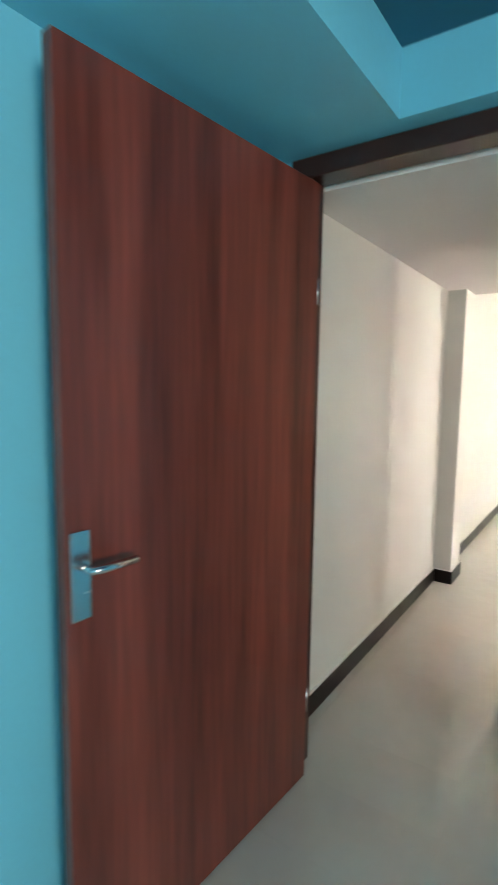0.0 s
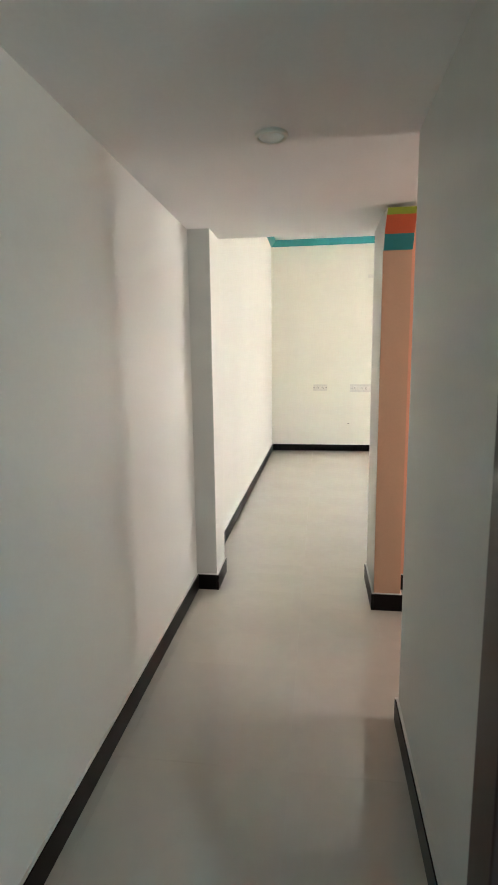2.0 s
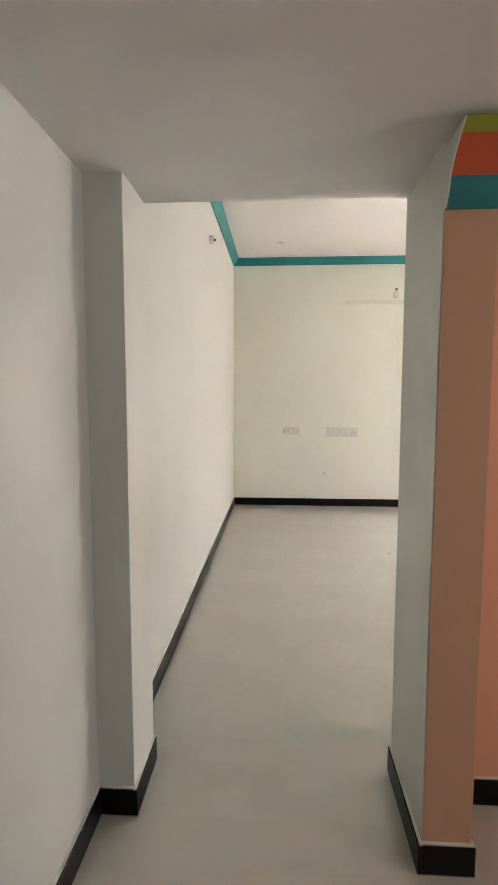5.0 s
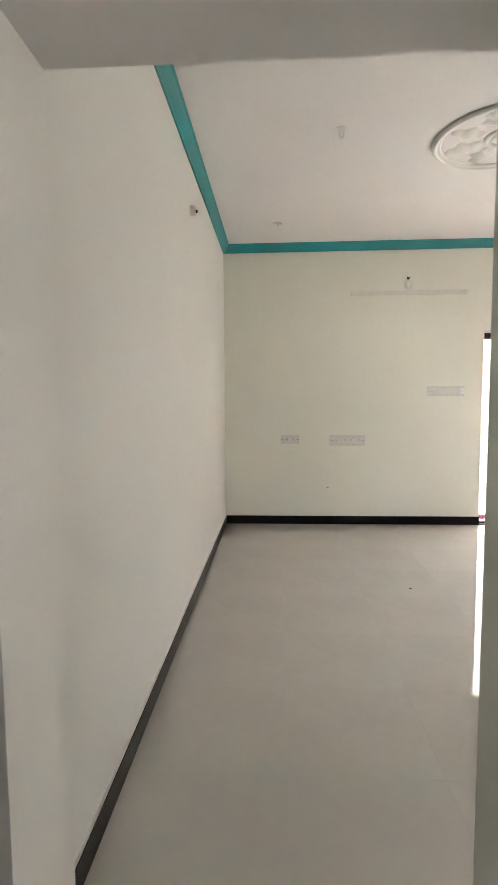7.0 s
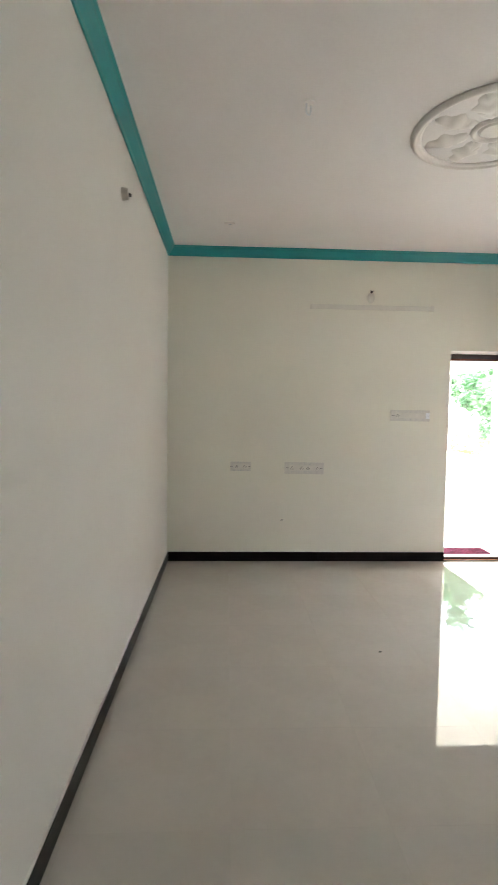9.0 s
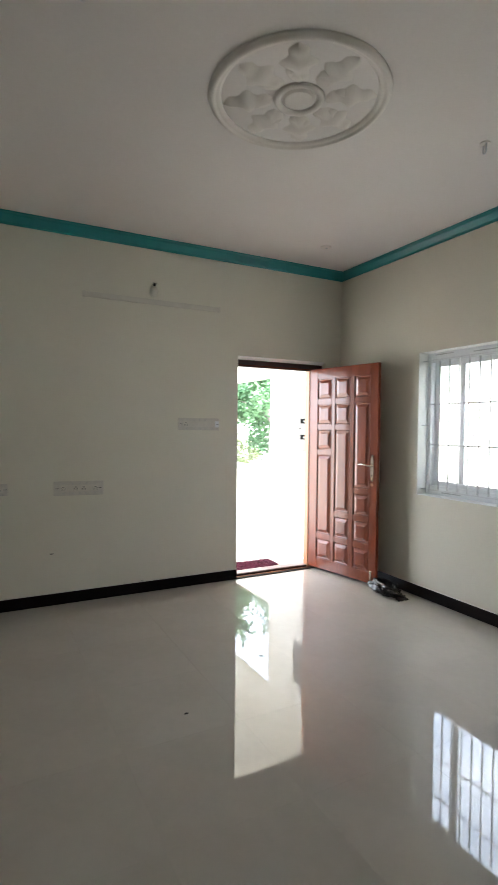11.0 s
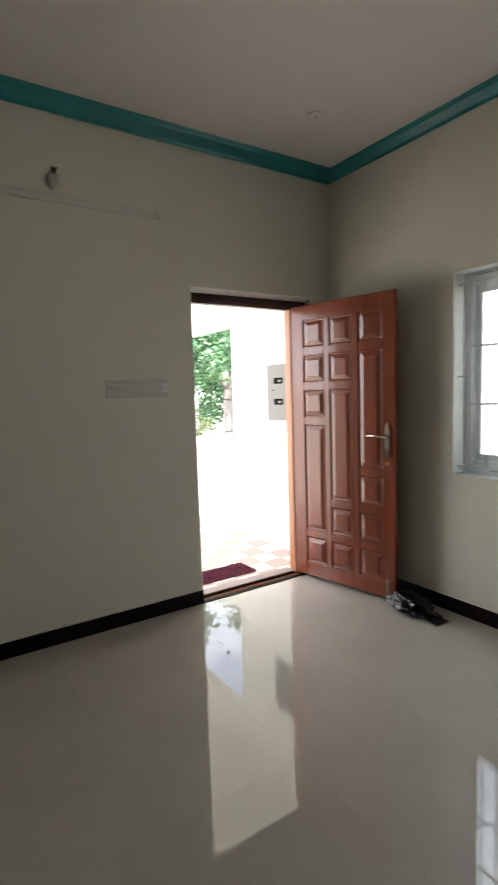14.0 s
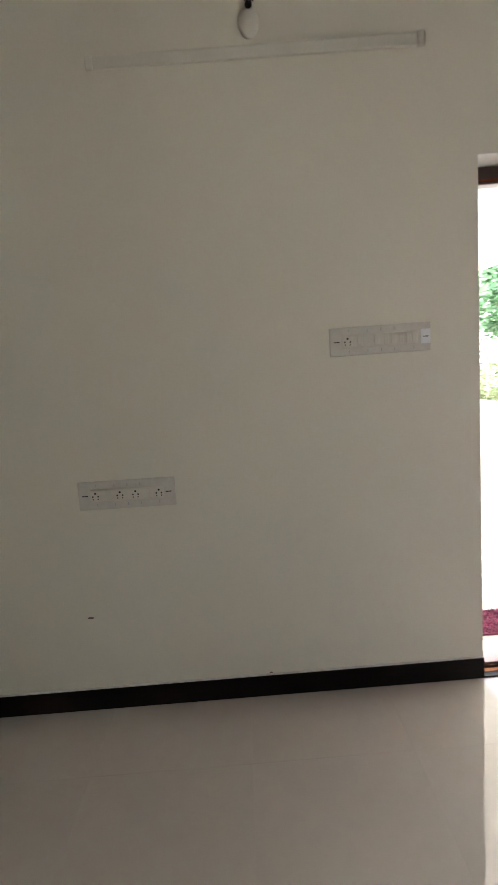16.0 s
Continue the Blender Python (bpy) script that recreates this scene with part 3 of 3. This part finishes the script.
part("leaf", boxes((0, 0, 0, BW, 0.034, 2.085), bevel=0.002), LAMINATE, bedroom_door, "flush veneered leaf with streaky grain")
hp = part("handle", boxes((BW - 0.058, 0.034, 0.93, BW - 0.008, 0.041, 1.125), bevel=0.005, seg=2), CHROME, bedroom_door, "satin steel lever handle on a plate")
part("lever", path_tube([(BW - 0.033, 0.038, 1.05), (BW - 0.033, 0.085, 1.05), (BW - 0.053, 0.09, 1.05), (BW - 0.143, 0.086, 1.048)], 0.009, 10), CHROME, hp, smooth=True)
for z in (0.25, 1.7):
    bm = bmesh.new()
    tube(bm, (-0.004, 0.03, z), (-0.004, 0.03, z + 0.09), 0.006, 10)
    part("hinge", bm, CHROME, bedroom_door, smooth=True)


# ---- electrical fittings on the walls ----
def board(name, x0, x1, z0, z1, sockets, switches, tilt, label, white_end=False):
    t = thing(name, label, "switchboard", ((x0 + x1) / 2, 0.0, (z0 + z1) / 2))
    t.matrix_world = pose((x0 + x1) / 2, 0, (z0 + z1) / 2, 0, tilt, 0)
    w, h = (x1 - x0) / 2, (z1 - z0) / 2
    part("backplate", boxes((-w, -0.006, -h, w, 0.004, h), bevel=0.002), PLASTIC_GREY, t, "dusty pale backplate")
    iw = w * 0.74
    part("module_strip", boxes((-iw, -0.012, -0.026, iw, -0.006, 0.026), bevel=0.002), PLASTIC, t, "ivory module strip")
    for k in sockets:
        x = k * iw
        s = part("socket", boxes((x - 0.021, -0.0145, -0.021, x + 0.021, -0.012, 0.021), bevel=0.0012), PLASTIC, t)
        bm = bmesh.new()
        for dx, dz, r in ((0, 0.011, 0.0046), (-0.011, -0.002, 0.0036), (0.011, -0.002, 0.0036), (-0.010, -0.013, 0.0028), (0.010, -0.013, 0.0028)):
            tube(bm, (x + dx, -0.0152, dz), (x + dx, -0.0140, dz), r, 8)
        part("pin_hole", bm, BLACK, s, "dark pin holes")
    for k in switches:
        x = k * iw
        part("switch", boxes((x - 0.010, -0.0155, -0.020, x + 0.010, -0.012, 0.020), bevel=0.002), PLASTIC, t)
    for k in (-0.86, 0.86):
        part("end_slot", boxes((k * w - 0.012, -0.0075, -0.002, k * w + 0.012, -0.0055, 0.002)), BLACK, t, "small dark slot")
    if white_end:
        part("end_cap", boxes((w * 0.80, -0.010, -0.028, w * 0.99, -0.0058, 0.030), bevel=0.001), UPVC, t, "white end cap")
        part("end_slot", boxes((w * 0.84, -0.0112, -0.0015, w * 0.95, -0.0098, 0.0015)), BLACK, t, "small dark slot")
    for k in (-0.62, -0.25, 0.02, 0.28, 0.66):
        for z in (-0.041, 0.041):
            if (k < 0.6) or z < 0:
                part("screw_cover", boxes((k * w - 0.002, -0.0072, z - 0.006, k * w + 0.002, -0.0055, z + 0.006)), TAPE, t, "small grey mark")
    return t


board("switchboard", 2.263, 2.670, 1.454, 1.567, (-0.88,), (-0.55, -0.1, 0.15, 0.35, 0.55, 0.75, 0.9), 0.3, "wide pale switchboard with a socket and switches on the cream wall", True)
board("switchboard", 1.187, 1.590, 0.902, 1.022, (-0.86, -0.18, 0.25, 0.9), (-0.52, 0.58), 0.8, "wide pale socket board with four sockets on the cream wall")
board("switchboard", 0.636, 0.845, 0.928, 1.022, (-0.5, 0.5), (), 0.3, "short pale socket board on the cream wall")

batten = thing("tube_light_base", "blank cream ridge of a tube light base on the wall", "light fitting", (2.046, 0, 2.590))
part("ridge", boxes((-0.62, -0.010, -0.024, 0.62, 0.003, 0.024), bevel=0.007, seg=2), RIDGE, batten, "thin painted ridge")
part("end_cap", boxes((0.600, -0.016, -0.026, 0.630, 0.003, 0.026), bevel=0.008, seg=2), RIDGE, batten)
part("end_cap", boxes((-0.630, -0.016, -0.026, -0.600, 0.003, 0.026), bevel=0.008, seg=2), RIDGE, batten)


def wall_box(place, rz, label, depth=0.010):
    """A round plaster-filled wall box with loose wire ends at its top."""
    t = thing("lamp_point", label, "electrical point", place, "open lamp points on the walls")
    t.matrix_world = pose(*place, 0, 0, rz)
    bm = bmesh.new()
    if depth > 0.02:
        tube(bm, (0, 0.002, 0), (0, -depth, 0), 0.036, 28, 0.030)
        part("cover", bm, PLASTIC_GREY, t, "round pale box")
        bm = bmesh.new()
        tube(bm, (0.012, -depth + 0.002, 0.0), (0.012, -depth - 0.012, -0.004), 0.013, 14, 0.009)
        part("wire_end", bm, BLACK, t, "dark taped wire end")
        return t
    tube(bm, (0, 0.004, 0), (0, -0.010, 0), 0.038, 28)
    for v in bm.verts:
        v.co.z *= 1.35
    part("cover", bm, RIDGE, t, "round pale cover", True)
    bm = bmesh.new()
    tube(bm, (0.004, 0.0, 0.055), (0.004, -0.016, 0.055), 0.013, 14)
    part("wire_hole", bm, BLACK, t, "dark wire hole")
    for a, b in ((-0.010, 0.016), (0.012, 0.010), (0.0, -0.010)):
        part("wire", path_tube([(0.004, -0.016, 0.055), (a + 0.005, -0.026, 0.062 + b * 0.5), (a * 1.4 + 0.004, -0.028, 0.052 + b * 0.5)], 0.0034, 6), BLACK, t, "short black wire end")
    part("loop", path_tube([(-0.005 + 0.034 * math.sin(k * 0.42 + 3.3), -0.013, 0.0 + 0.045 * math.cos(k * 0.42 + 3.3)) for k in range(8)], 0.0022, 6), PLASTIC, t)
    return t


wall_box((2.028, 0.0, 2.686), 0, "open lamp point with black wire ends on the cream wall")
wall_box((0.0, -2.217, 2.735), 90, "small pale lamp point with dark wire end on the side wall", 0.036)
vent = thing("electrical_point", "round pale cap on the window wall", "electrical point", (HALL_X, -2.325, 2.632))
bm = bmesh.new()
tube(bm, (0.002, 0, 0), (-0.012, 0, 0), 0.045, 28, 0.038)
part("cap", bm, RIDGE, vent, smooth=False)


def ceiling_cap(x, y, z, r, label):
    t = thing("electrical_point", label, "ceiling point", (x, y, z), "round caps on the ceiling")
    bm = bmesh.new()
    tube(bm, (0, 0, 0.002), (0, 0, -0.010), r, 28, r * 0.88)
    part("cap", bm, PLASTER, t)
    bm = bmesh.new()
    tube(bm, (0.006, 0, -0.009), (0.006, 0, -0.013), r * 0.25, 12)
    part("screw", bm, TAPE, t)


ceiling_cap(0.600, -0.72, HALL_Z, 0.045, "small round cap on the hall ceiling near the side wall")
ceiling_cap(3.44, -0.62, HALL_Z, 0.048, "small round cap on the hall ceiling above the entrance")
ceiling_cap(1.10, -5.86, LOW_Z, 0.018, "tiny round cap on the passage ceiling")


def ceiling_hook(x, y, rz):
    t = thing("ceiling_hook", "bent steel fan hook hanging from the hall ceiling", "hook", (x, y, HALL_Z), "fan hooks")
    t.matrix_world = pose(x, y, HALL_Z, 0, 0, rz)
    pts = [(-0.014, 0, 0.01), (-0.014, 0, -0.045)] + [(0.014 * math.cos(a), 0, -0.045 + 0.016 * math.sin(a)) for a in (math.pi * 1.2, math.pi * 1.4, math.pi * 1.6, math.pi * 1.8)] + [(0.014, 0, -0.045), (0.014, 0, -0.012)]
    part("rod", path_tube(pts, 0.0042, 8), IRON, t, smooth=True)
    bm = bmesh.new()
    tube(bm, (0, 0, 0.002), (0, 0, -0.006), 0.030, 20)
    part("plate", bm, PLASTER, t)


ceiling_hook(1.001, -2.455, 25)
ceiling_hook(3.227, -2.445, 70)

# ---- passage ceiling light ----
lamp = thing("ceiling_light", "small round flush ceiling light, off, with a frosted glass cover", "ceiling light", (0.560, -6.155, LOW_Z))
bm = ring_profile(bmesh.new(), (0, 0, 0), [(0.054, 0.001), (0.054, -0.007), (0.049, -0.012), (0.044, -0.012), (0.044, 0.001)], 40)
part("rim", bm, PLASTIC, lamp, "pale rim", True)
bm = bmesh.new()
bmesh.ops.create_uvsphere(bm, u_segments=28, v_segments=12, radius=0.045)
for v in bm.verts:
    v.co.z = min(v.co.z, 0.0) * 0.45
part("diffuser", bm, GLASS_LAMP, lamp, "frosted dome", True)

# ---- ceiling rose ----
RX, RY, RR = 2.075, -2.275, 0.452
rose = thing("ceiling_rose", "round plaster ceiling rose with leaf ornament, painted like the ceiling", "ceiling rose", (RX, RY, HALL_Z))
bm = ring_profile(bmesh.new(), (0, 0, 0), [(RR, 0.002), (RR - 0.004, -0.010), (RR - 0.014, -0.022), (RR - 0.024, -0.027), (RR - 0.034, -0.022), (RR - 0.038, -0.014), (RR - 0.046, -0.016), (RR - 0.058, -0.008), (RR - 0.066, 0.002)], 96)
part("rim", bm, PLASTER, rose, smooth=True)
bm = ring_profile(bmesh.new(), (0, 0, 0), [(0.128, 0.002), (0.120, -0.014), (0.110, -0.018), (0.098, -0.012), (0.088, 0.002)], 48)
part("centre_ring", bm, PLASTER, rose, smooth=True)
bm = bmesh.new()
tube(bm, (0, 0, 0.002), (0, 0, -0.012), 0.085, 40, 0.07)
part("centre_disc", bm, PLASTER, rose)


def leaf_mesh(length, width, height, lobes):
    """A raised leaf with a lobed outline, along +x from the origin, hanging down."""
    bm = bmesh.new()
    n = 14
    mid, left, right = [], [], []
    for i in range(n + 1):
        k = i / n
        w = width * math.sin(math.pi * min(1, k * 0.96 + 0.04)) ** 0.7 * (1 + 0.28 * math.sin(k * lobes * 2 * math.pi))
        mid.append(bm.verts.new((length * k, 0, -height * (0.35 + 0.65 * math.sin(math.pi * k)))))
        left.append(bm.verts.new((length * k, w + 0.002, 0.002)))
        right.append(bm.verts.new((length * k, -w - 0.002, 0.002)))
    for i in range(n):
        bm.faces.new((mid[i], mid[i + 1], left[i + 1], left[i]))
        bm.faces.new((mid[i], right[i], right[i + 1], mid[i + 1]))
    return bm


big_leaf = mesh_of("leaf", leaf_mesh(0.245, 0.075, 0.030, 2.5), PLASTER, True)
small_leaf = mesh_of("scroll", leaf_mesh(0.13, 0.034, 0.020, 1.5), PLASTER, True)
for k in range(8):
    a = k * 45 + 12
    o = new("leaf", big_leaf)
    o.parent = rose
    o.matrix_basis = pose(0, 0, 0, 0, 0, a) @ pose(0.135, 0, 0)
    for side in (-1, 1):
        o = new("scroll", small_leaf)
        o.parent = rose
        o.matrix_basis = pose(0, 0, 0, 0, 0, a + 22.5 + side * 8) @ pose(0.16 + 0.02 * side, 0.0, 0, 0, 0, side * 38)
# ---- bag by the door ----
bag = thing("plastic_bag", "crumpled black plastic bag on the floor behind the open door", "bag", (3.90, -0.97, 0.0))
bm = bmesh.new()
bmesh.ops.create_icosphere(bm, subdivisions=5, radius=1.0)
rng = random.Random(4)
for v in bm.verts:
    p = v.co.copy()
    n1 = noise.noise(p * 1.7 + Vector((3, 1, 7))) * 0.30 + abs(noise.noise(p * 3.6)) * 0.24 + noise.noise(p * 9.0) * 0.03
    q = p * (0.82 + n1)
    v.co = Vector((q.x * 0.125, q.y * 0.185, max(0.0, 0.046 + q.z * 0.062 * (1.0 + 0.9 * max(0, p.y)))))
part("bag_body", bm, BAG, bag, smooth=True)
bm = bmesh.new()
grid = [[None] * 13 for _ in range(9)]
for i in range(9):
    for j in range(13):
        u, v_ = i / 8, j / 12
        x = -0.07 + 0.12 * v_
        y = -0.10 - 0.14 * u
        z = 0.030 * (1 - u) + 0.012 * abs(noise.noise(Vector((u * 4, v_ * 6, 2)))) * 2 + 0.002
        grid[i][j] = bm.verts.new((x + 0.01 * noise.noise(Vector((u * 5, v_ * 5, 0))), y, z))
for i in range(8):
    for j in range(12):
        bm.faces.new((grid[i][j], grid[i + 1][j], grid[i + 1][j + 1], grid[i][j + 1]))
ext = bmesh.ops.extrude_face_region(bm, geom=bm.faces[:])
for v in ext["geom"]:
    if isinstance(v, bmesh.types.BMVert):
        v.co.z = max(0.0005, v.co.z - 0.003)
part("bag_mouth", bm, BAG, bag)

# ---- small marks ----
for x, y, r in ((1.60, -2.01, 0.009),):
    speck = thing("floor_speck", "tiny dark speck of dirt on the tile floor", "dirt", (x, y, 0))
    bm = bmesh.new()
    bmesh.ops.create_icosphere(bm, subdivisions=2, radius=r)
    for v in bm.verts:
        v.co = Vector((v.co.x * 1.3, v.co.y, max(0, v.co.z * 0.35)))
    part("speck", bm, BLACK, speck)
for x, z, r in ((1.171, 0.426, 0.010), (1.93, 0.104, 0.006)):
    mark = thing("wall_mark", "tiny dark plaster nick on the cream wall", "mark", (x, 0, z))
    bm = bmesh.new()
    bmesh.ops.create_icosphere(bm, subdivisions=2, radius=r)
    for v in bm.verts:
        v.co = Vector((v.co.x * 1.5, v.co.y * 0.3, v.co.z * 0.5))
    part("nick", bm, BARK, mark)

# ---- porch ----
structure("porch_floor", boxes((1.3, 0.12, -0.3, PORCH_X + 0.12, PORCH_Y, PORCH_Z - 0.006)), GROUT, "porch slab under checkered tiles")
PO_S, PO_N, PO_B, PO_T = 1.585, 3.25, 0.925, 2.175
structure("porch_wall", boxes((PORCH_X, 0.12, -0.3, PORCH_X + 0.15, PO_S, 2.6), (PORCH_X, PO_N, -0.3, PORCH_X + 0.15, PORCH_Y, 2.6), (PORCH_X, PO_S, -0.3, PORCH_X + 0.15, PO_N, PO_B), (PORCH_X, PO_S, PO_T, PORCH_X + 0.15, PO_N, 2.6)), WHITE_OUT, "white porch wall with a square opening")
structure("porch_ceiling", boxes((1.2, 0.12, 2.6, PORCH_X + 0.4, PORCH_Y + 0.1, 2.75)), WHITE_OUT, "white porch ceiling slab")
meter = thing("meter_box", "pale grey meter board with two dark windows on the porch wall", "meter box", (PORCH_X, 0.745, 1.455))
part("casing", boxes((-0.016, -0.19, -0.26, 0.002, 0.19, 0.26), bevel=0.006, seg=2), METER, meter, "pale grey casing")
for z in (0.110, -0.085):
    w = part("meter_window", boxes((-0.019, -0.065, z - 0.028, -0.015, 0.075, z + 0.028), bevel=0.001), METER_DARK, meter, "dark meter window")
    part("dial", boxes((-0.0205, -0.035, z - 0.014, -0.0191, 0.005, z + 0.008)), METER, w, "small grey dial")
part("switch_mark", boxes((-0.018, 0.070, 0.018, -0.015, 0.10, 0.028)), METER_DARK, meter, "small dark mark")

mat = thing("doormat", "maroon shaggy doormat on the porch floor before the sill", "doormat", (3.27, 0.515, PORCH_Z))
bm = boxes((-0.32, -0.125, 0, 0.32, 0.125, 0.010), bevel=0.003)
part("backing", bm, MAT_RED, mat, "maroon backing")
rng = random.Random(11)
bm = bmesh.new()
for _ in range(2600):
    x, y = rng.uniform(-0.315, 0.315), rng.uniform(-0.12, 0.12)
    a, t = rng.uniform(0, 6.28), rng.uniform(0.003, 0.010)
    h = rng.uniform(0.016, 0.026)
    v = [bm.verts.new((x + 0.004 * math.cos(a), y + 0.004 * math.sin(a), 0.009)), bm.verts.new((x - 0.004 * math.cos(a), y - 0.004 * math.sin(a), 0.009)), bm.verts.new((x + t * math.sin(a), y - t * math.cos(a), h))]
    bm.faces.new(v)
tagged(part("shag", bm, MAT_RED, mat, "shaggy maroon surface"), kind="stuff")

# ---- outdoors ----
structure("ground", boxes((-150, -150, -0.5, 150, 150, -0.32)), EARTH, "pale sandy ground around the house")


def neighbour():
    h = thing("neighbour_house", "white neighbouring house with a brown window under a dark sunshade", "house", (7.5, -2.0, -0.32))
    part("wall", boxes((0, -7, 0, 6, 4.2, 3.2)), WHITE_OUT, h, "white washed wall")
    part("roof", boxes((-0.3, -7.2, 3.2, 6.2, 4.4, 3.32)), WHITE_OUT, h, "white roof slab")
    part("sunshade", boxes((-0.30, -1.0, 2.23, 0.0, 1.24, 2.34)), BROWN_OUT, h, "dark sunshade slab")
    w = part("window", boxes((-0.05, -0.75, 1.22, 0.02, -0.68, 2.16), (-0.05, 0.86, 1.22, 0.02, 0.95, 2.16), (-0.045, -0.68, 1.22, 0.02, 0.86, 1.28), (-0.045, -0.68, 2.10, 0.02, 0.86, 2.16), (-0.05, 0.06, 1.28, 0.02, 0.12, 2.10)), BROWN_OUT, h, "brown wooden window frame")
    part("pane", boxes((-0.01, -0.7, 1.27, 0.005, 0.9, 2.11)), material("dusty window glass", (0.35, 0.37, 0.37), 0.15, 0.2, 3, 30, 0.0), w, "dusty glass")


neighbour()
pillar = thing("gate_pillar", "tall white washed pillar standing in the yard", "pillar", (7.75, 9.8, -0.32))
part("shaft", boxes((-0.2, -0.2, 0, 0.2, 0.2, 3.6)), WHITE_OUT, pillar)
part("coping", boxes((-0.25, -0.25, 3.6, 0.25, 0.25, 3.7), bevel=0.01), WHITE_OUT, pillar)


def tree(x, y, trunk_h, trunk_r, centre_z, rx, ry, rz, seed, leaf_mat, label, count=5200, size=0.10):
    rg = random.Random(seed)
    t = thing("tree", label, "tree", (x, y, -0.32))
    bm = bmesh.new()
    p = Vector((0, 0, 0))
    for k in range(6):
        q = p + Vector((rg.uniform(-0.06, 0.06), rg.uniform(-0.06, 0.06), trunk_h / 6))
        tube(bm, p, q, trunk_r * (1 - 0.08 * k), 12, trunk_r * (1 - 0.08 * (k + 1)))
        p = q
    tips = []
    for k in range(11):
        a = rg.uniform(0, 6.28)
        e = Vector((rx * 0.75 * math.cos(a) * rg.uniform(0.4, 1), ry * 0.75 * math.sin(a) * rg.uniform(0.4, 1), centre_z + rz * rg.uniform(-0.6, 0.8)))
        mid = p.lerp(e, 0.5) + Vector((0, 0, 0.15))
        tube(bm, p - Vector((0, 0, 0.1)), mid, trunk_r * 0.4, 7, trunk_r * 0.22)
        tube(bm, mid, e, trunk_r * 0.22, 6, trunk_r * 0.06)
        tips += [e, mid]
    part("trunk", bm, BARK, t, "grey trunk with limbs")
    clumps = []
    for k in range(46):
        d = Vector((rg.gauss(0, 1), rg.gauss(0, 1), rg.gauss(0, 1))).normalized() * rg.uniform(0.45, 1.0)
        clumps.append((Vector((d.x * rx, d.y * ry, centre_z + d.z * rz)), rg.uniform(0.25, 0.5) * min(rx, rz)))
    verts, faces = [], []
    for _ in range(count):
        c, r = rg.choice(clumps)
        o = c + Vector((rg.gauss(0, 1), rg.gauss(0, 1), rg.gauss(0, 0.8))) * r * 0.5
        s = size * rg.uniform(0.5, 1.2)
        u = Vector((rg.uniform(-1, 1), rg.uniform(-1, 1), rg.uniform(-0.6, 0.6))).normalized()
        w = u.cross(Vector((rg.uniform(-1, 1), rg.uniform(-1, 1), rg.uniform(-1, 1)))).normalized()
        i = len(verts)
        verts += [o - u * s, o + w * s * 0.4, o + u * s, o - w * s * 0.4]
        faces.append((i, i + 1, i + 2, i + 3))
    me = bpy.data.meshes.new("crown")
    me.from_pydata([tuple(v) for v in verts], [], faces)
    me.materials.append(leaf_mat)
    cr = new("crown", me)
    cr.parent = t
    tagged(cr, "loose clumps of small leaves", kind="stuff")


tree(6.78, 6.0, 2.0, 0.15, 2.65, 2.0, 2.0, 0.80, 1, LEAF, "broad green tree with a grey trunk beyond the porch", 16000, 0.075)
tree(9.5, 10.5, 2.0, 0.18, 3.0, 2.8, 2.8, 2.2, 2, LEAF, "large dense green tree behind the yard", 22000, 0.09)
tree(12.5, 8.0, 2.2, 0.18, 3.4, 2.6, 2.6, 2.2, 3, LEAF, "tall green tree in the distance beside the others", 16000, 0.10)
tree(6.0, 8.5, 0.4, 0.05, 0.9, 1.6, 1.4, 0.6, 5, LEAF_PALE, "low pale green shrub under the trees", 9000, 0.05)

# ---- tiles ----
TX, TY, TS, JOINT = 0.03, -3.995, 0.6, 0.0005
tile_meshes = {}


def lay_tiles(rect, taken=None):
    x0, y0, x1, y1 = rect
    i0, i1 = math.floor((x0 - TX) / TS), math.ceil((x1 - TX) / TS)
    j0, j1 = math.floor((y0 - TY) / TS), math.ceil((y1 - TY) / TS)
    for i in range(i0, i1):
        for j in range(j0, j1):
            a, b = max(x0, TX + i * TS + JOINT / 2), min(x1, TX + (i + 1) * TS - JOINT / 2)
            c, d = max(y0, TY + j * TS + JOINT / 2), min(y1, TY + (j + 1) * TS - JOINT / 2)
            if b - a < 0.004 or d - c < 0.004:
                continue
            w, h = round(b - a, 4), round(d - c, 4)
            if (w, h) not in tile_meshes:
                tile_meshes[(w, h)] = mesh_of("tile", boxes((-w / 2, -h / 2, -0.008, w / 2, h / 2, 0), ), TILE)
            o = new("tile", tile_meshes[(w, h)])
            o.parent = floor
            o.location = ((a + b) / 2, (c + d) / 2, 0)


lay_tiles((0.0, HALL_Y, HALL_X, 0.0))
lay_tiles((OPEN_L, 0.0, OPEN_R, 0.035))
lay_tiles((PIL_X, PIL_Y, COL_L, HALL_Y))
lay_tiles((COR_L, DOORWALL_S, COR_R, PIL_Y))
lay_tiles((COR_R, COR_END, COR_R + 0.12, COL_Y + 0.1))
lay_tiles((COR_R + 0.12, DOORWALL_N, KIT_X, KIT_Y))
lay_tiles((BLUE_L, -10.3, 2.4, DOORWALL_S))

porch = bpy.data.objects["porch_floor"]
sz = 0.2
for i in range(14):
    for j in range(15):
        a, c = 1.365 + i * sz, 0.155 + j * sz
        red = (i + j) % 2 == 1
        key = ("porch", red)
        if key not in tile_meshes:
            tile_meshes[key] = mesh_of("tile", boxes((-sz / 2 + 0.0015, -sz / 2 + 0.0015, -0.008, sz / 2 - 0.0015, sz / 2 - 0.0015, 0), bevel=0.0008), CHECK_RED if red else CHECK_WHITE)
        o = new("tile", tile_meshes[key])
        o.parent = porch
        o.location = (a + sz / 2, c + sz / 2, PORCH_Z)
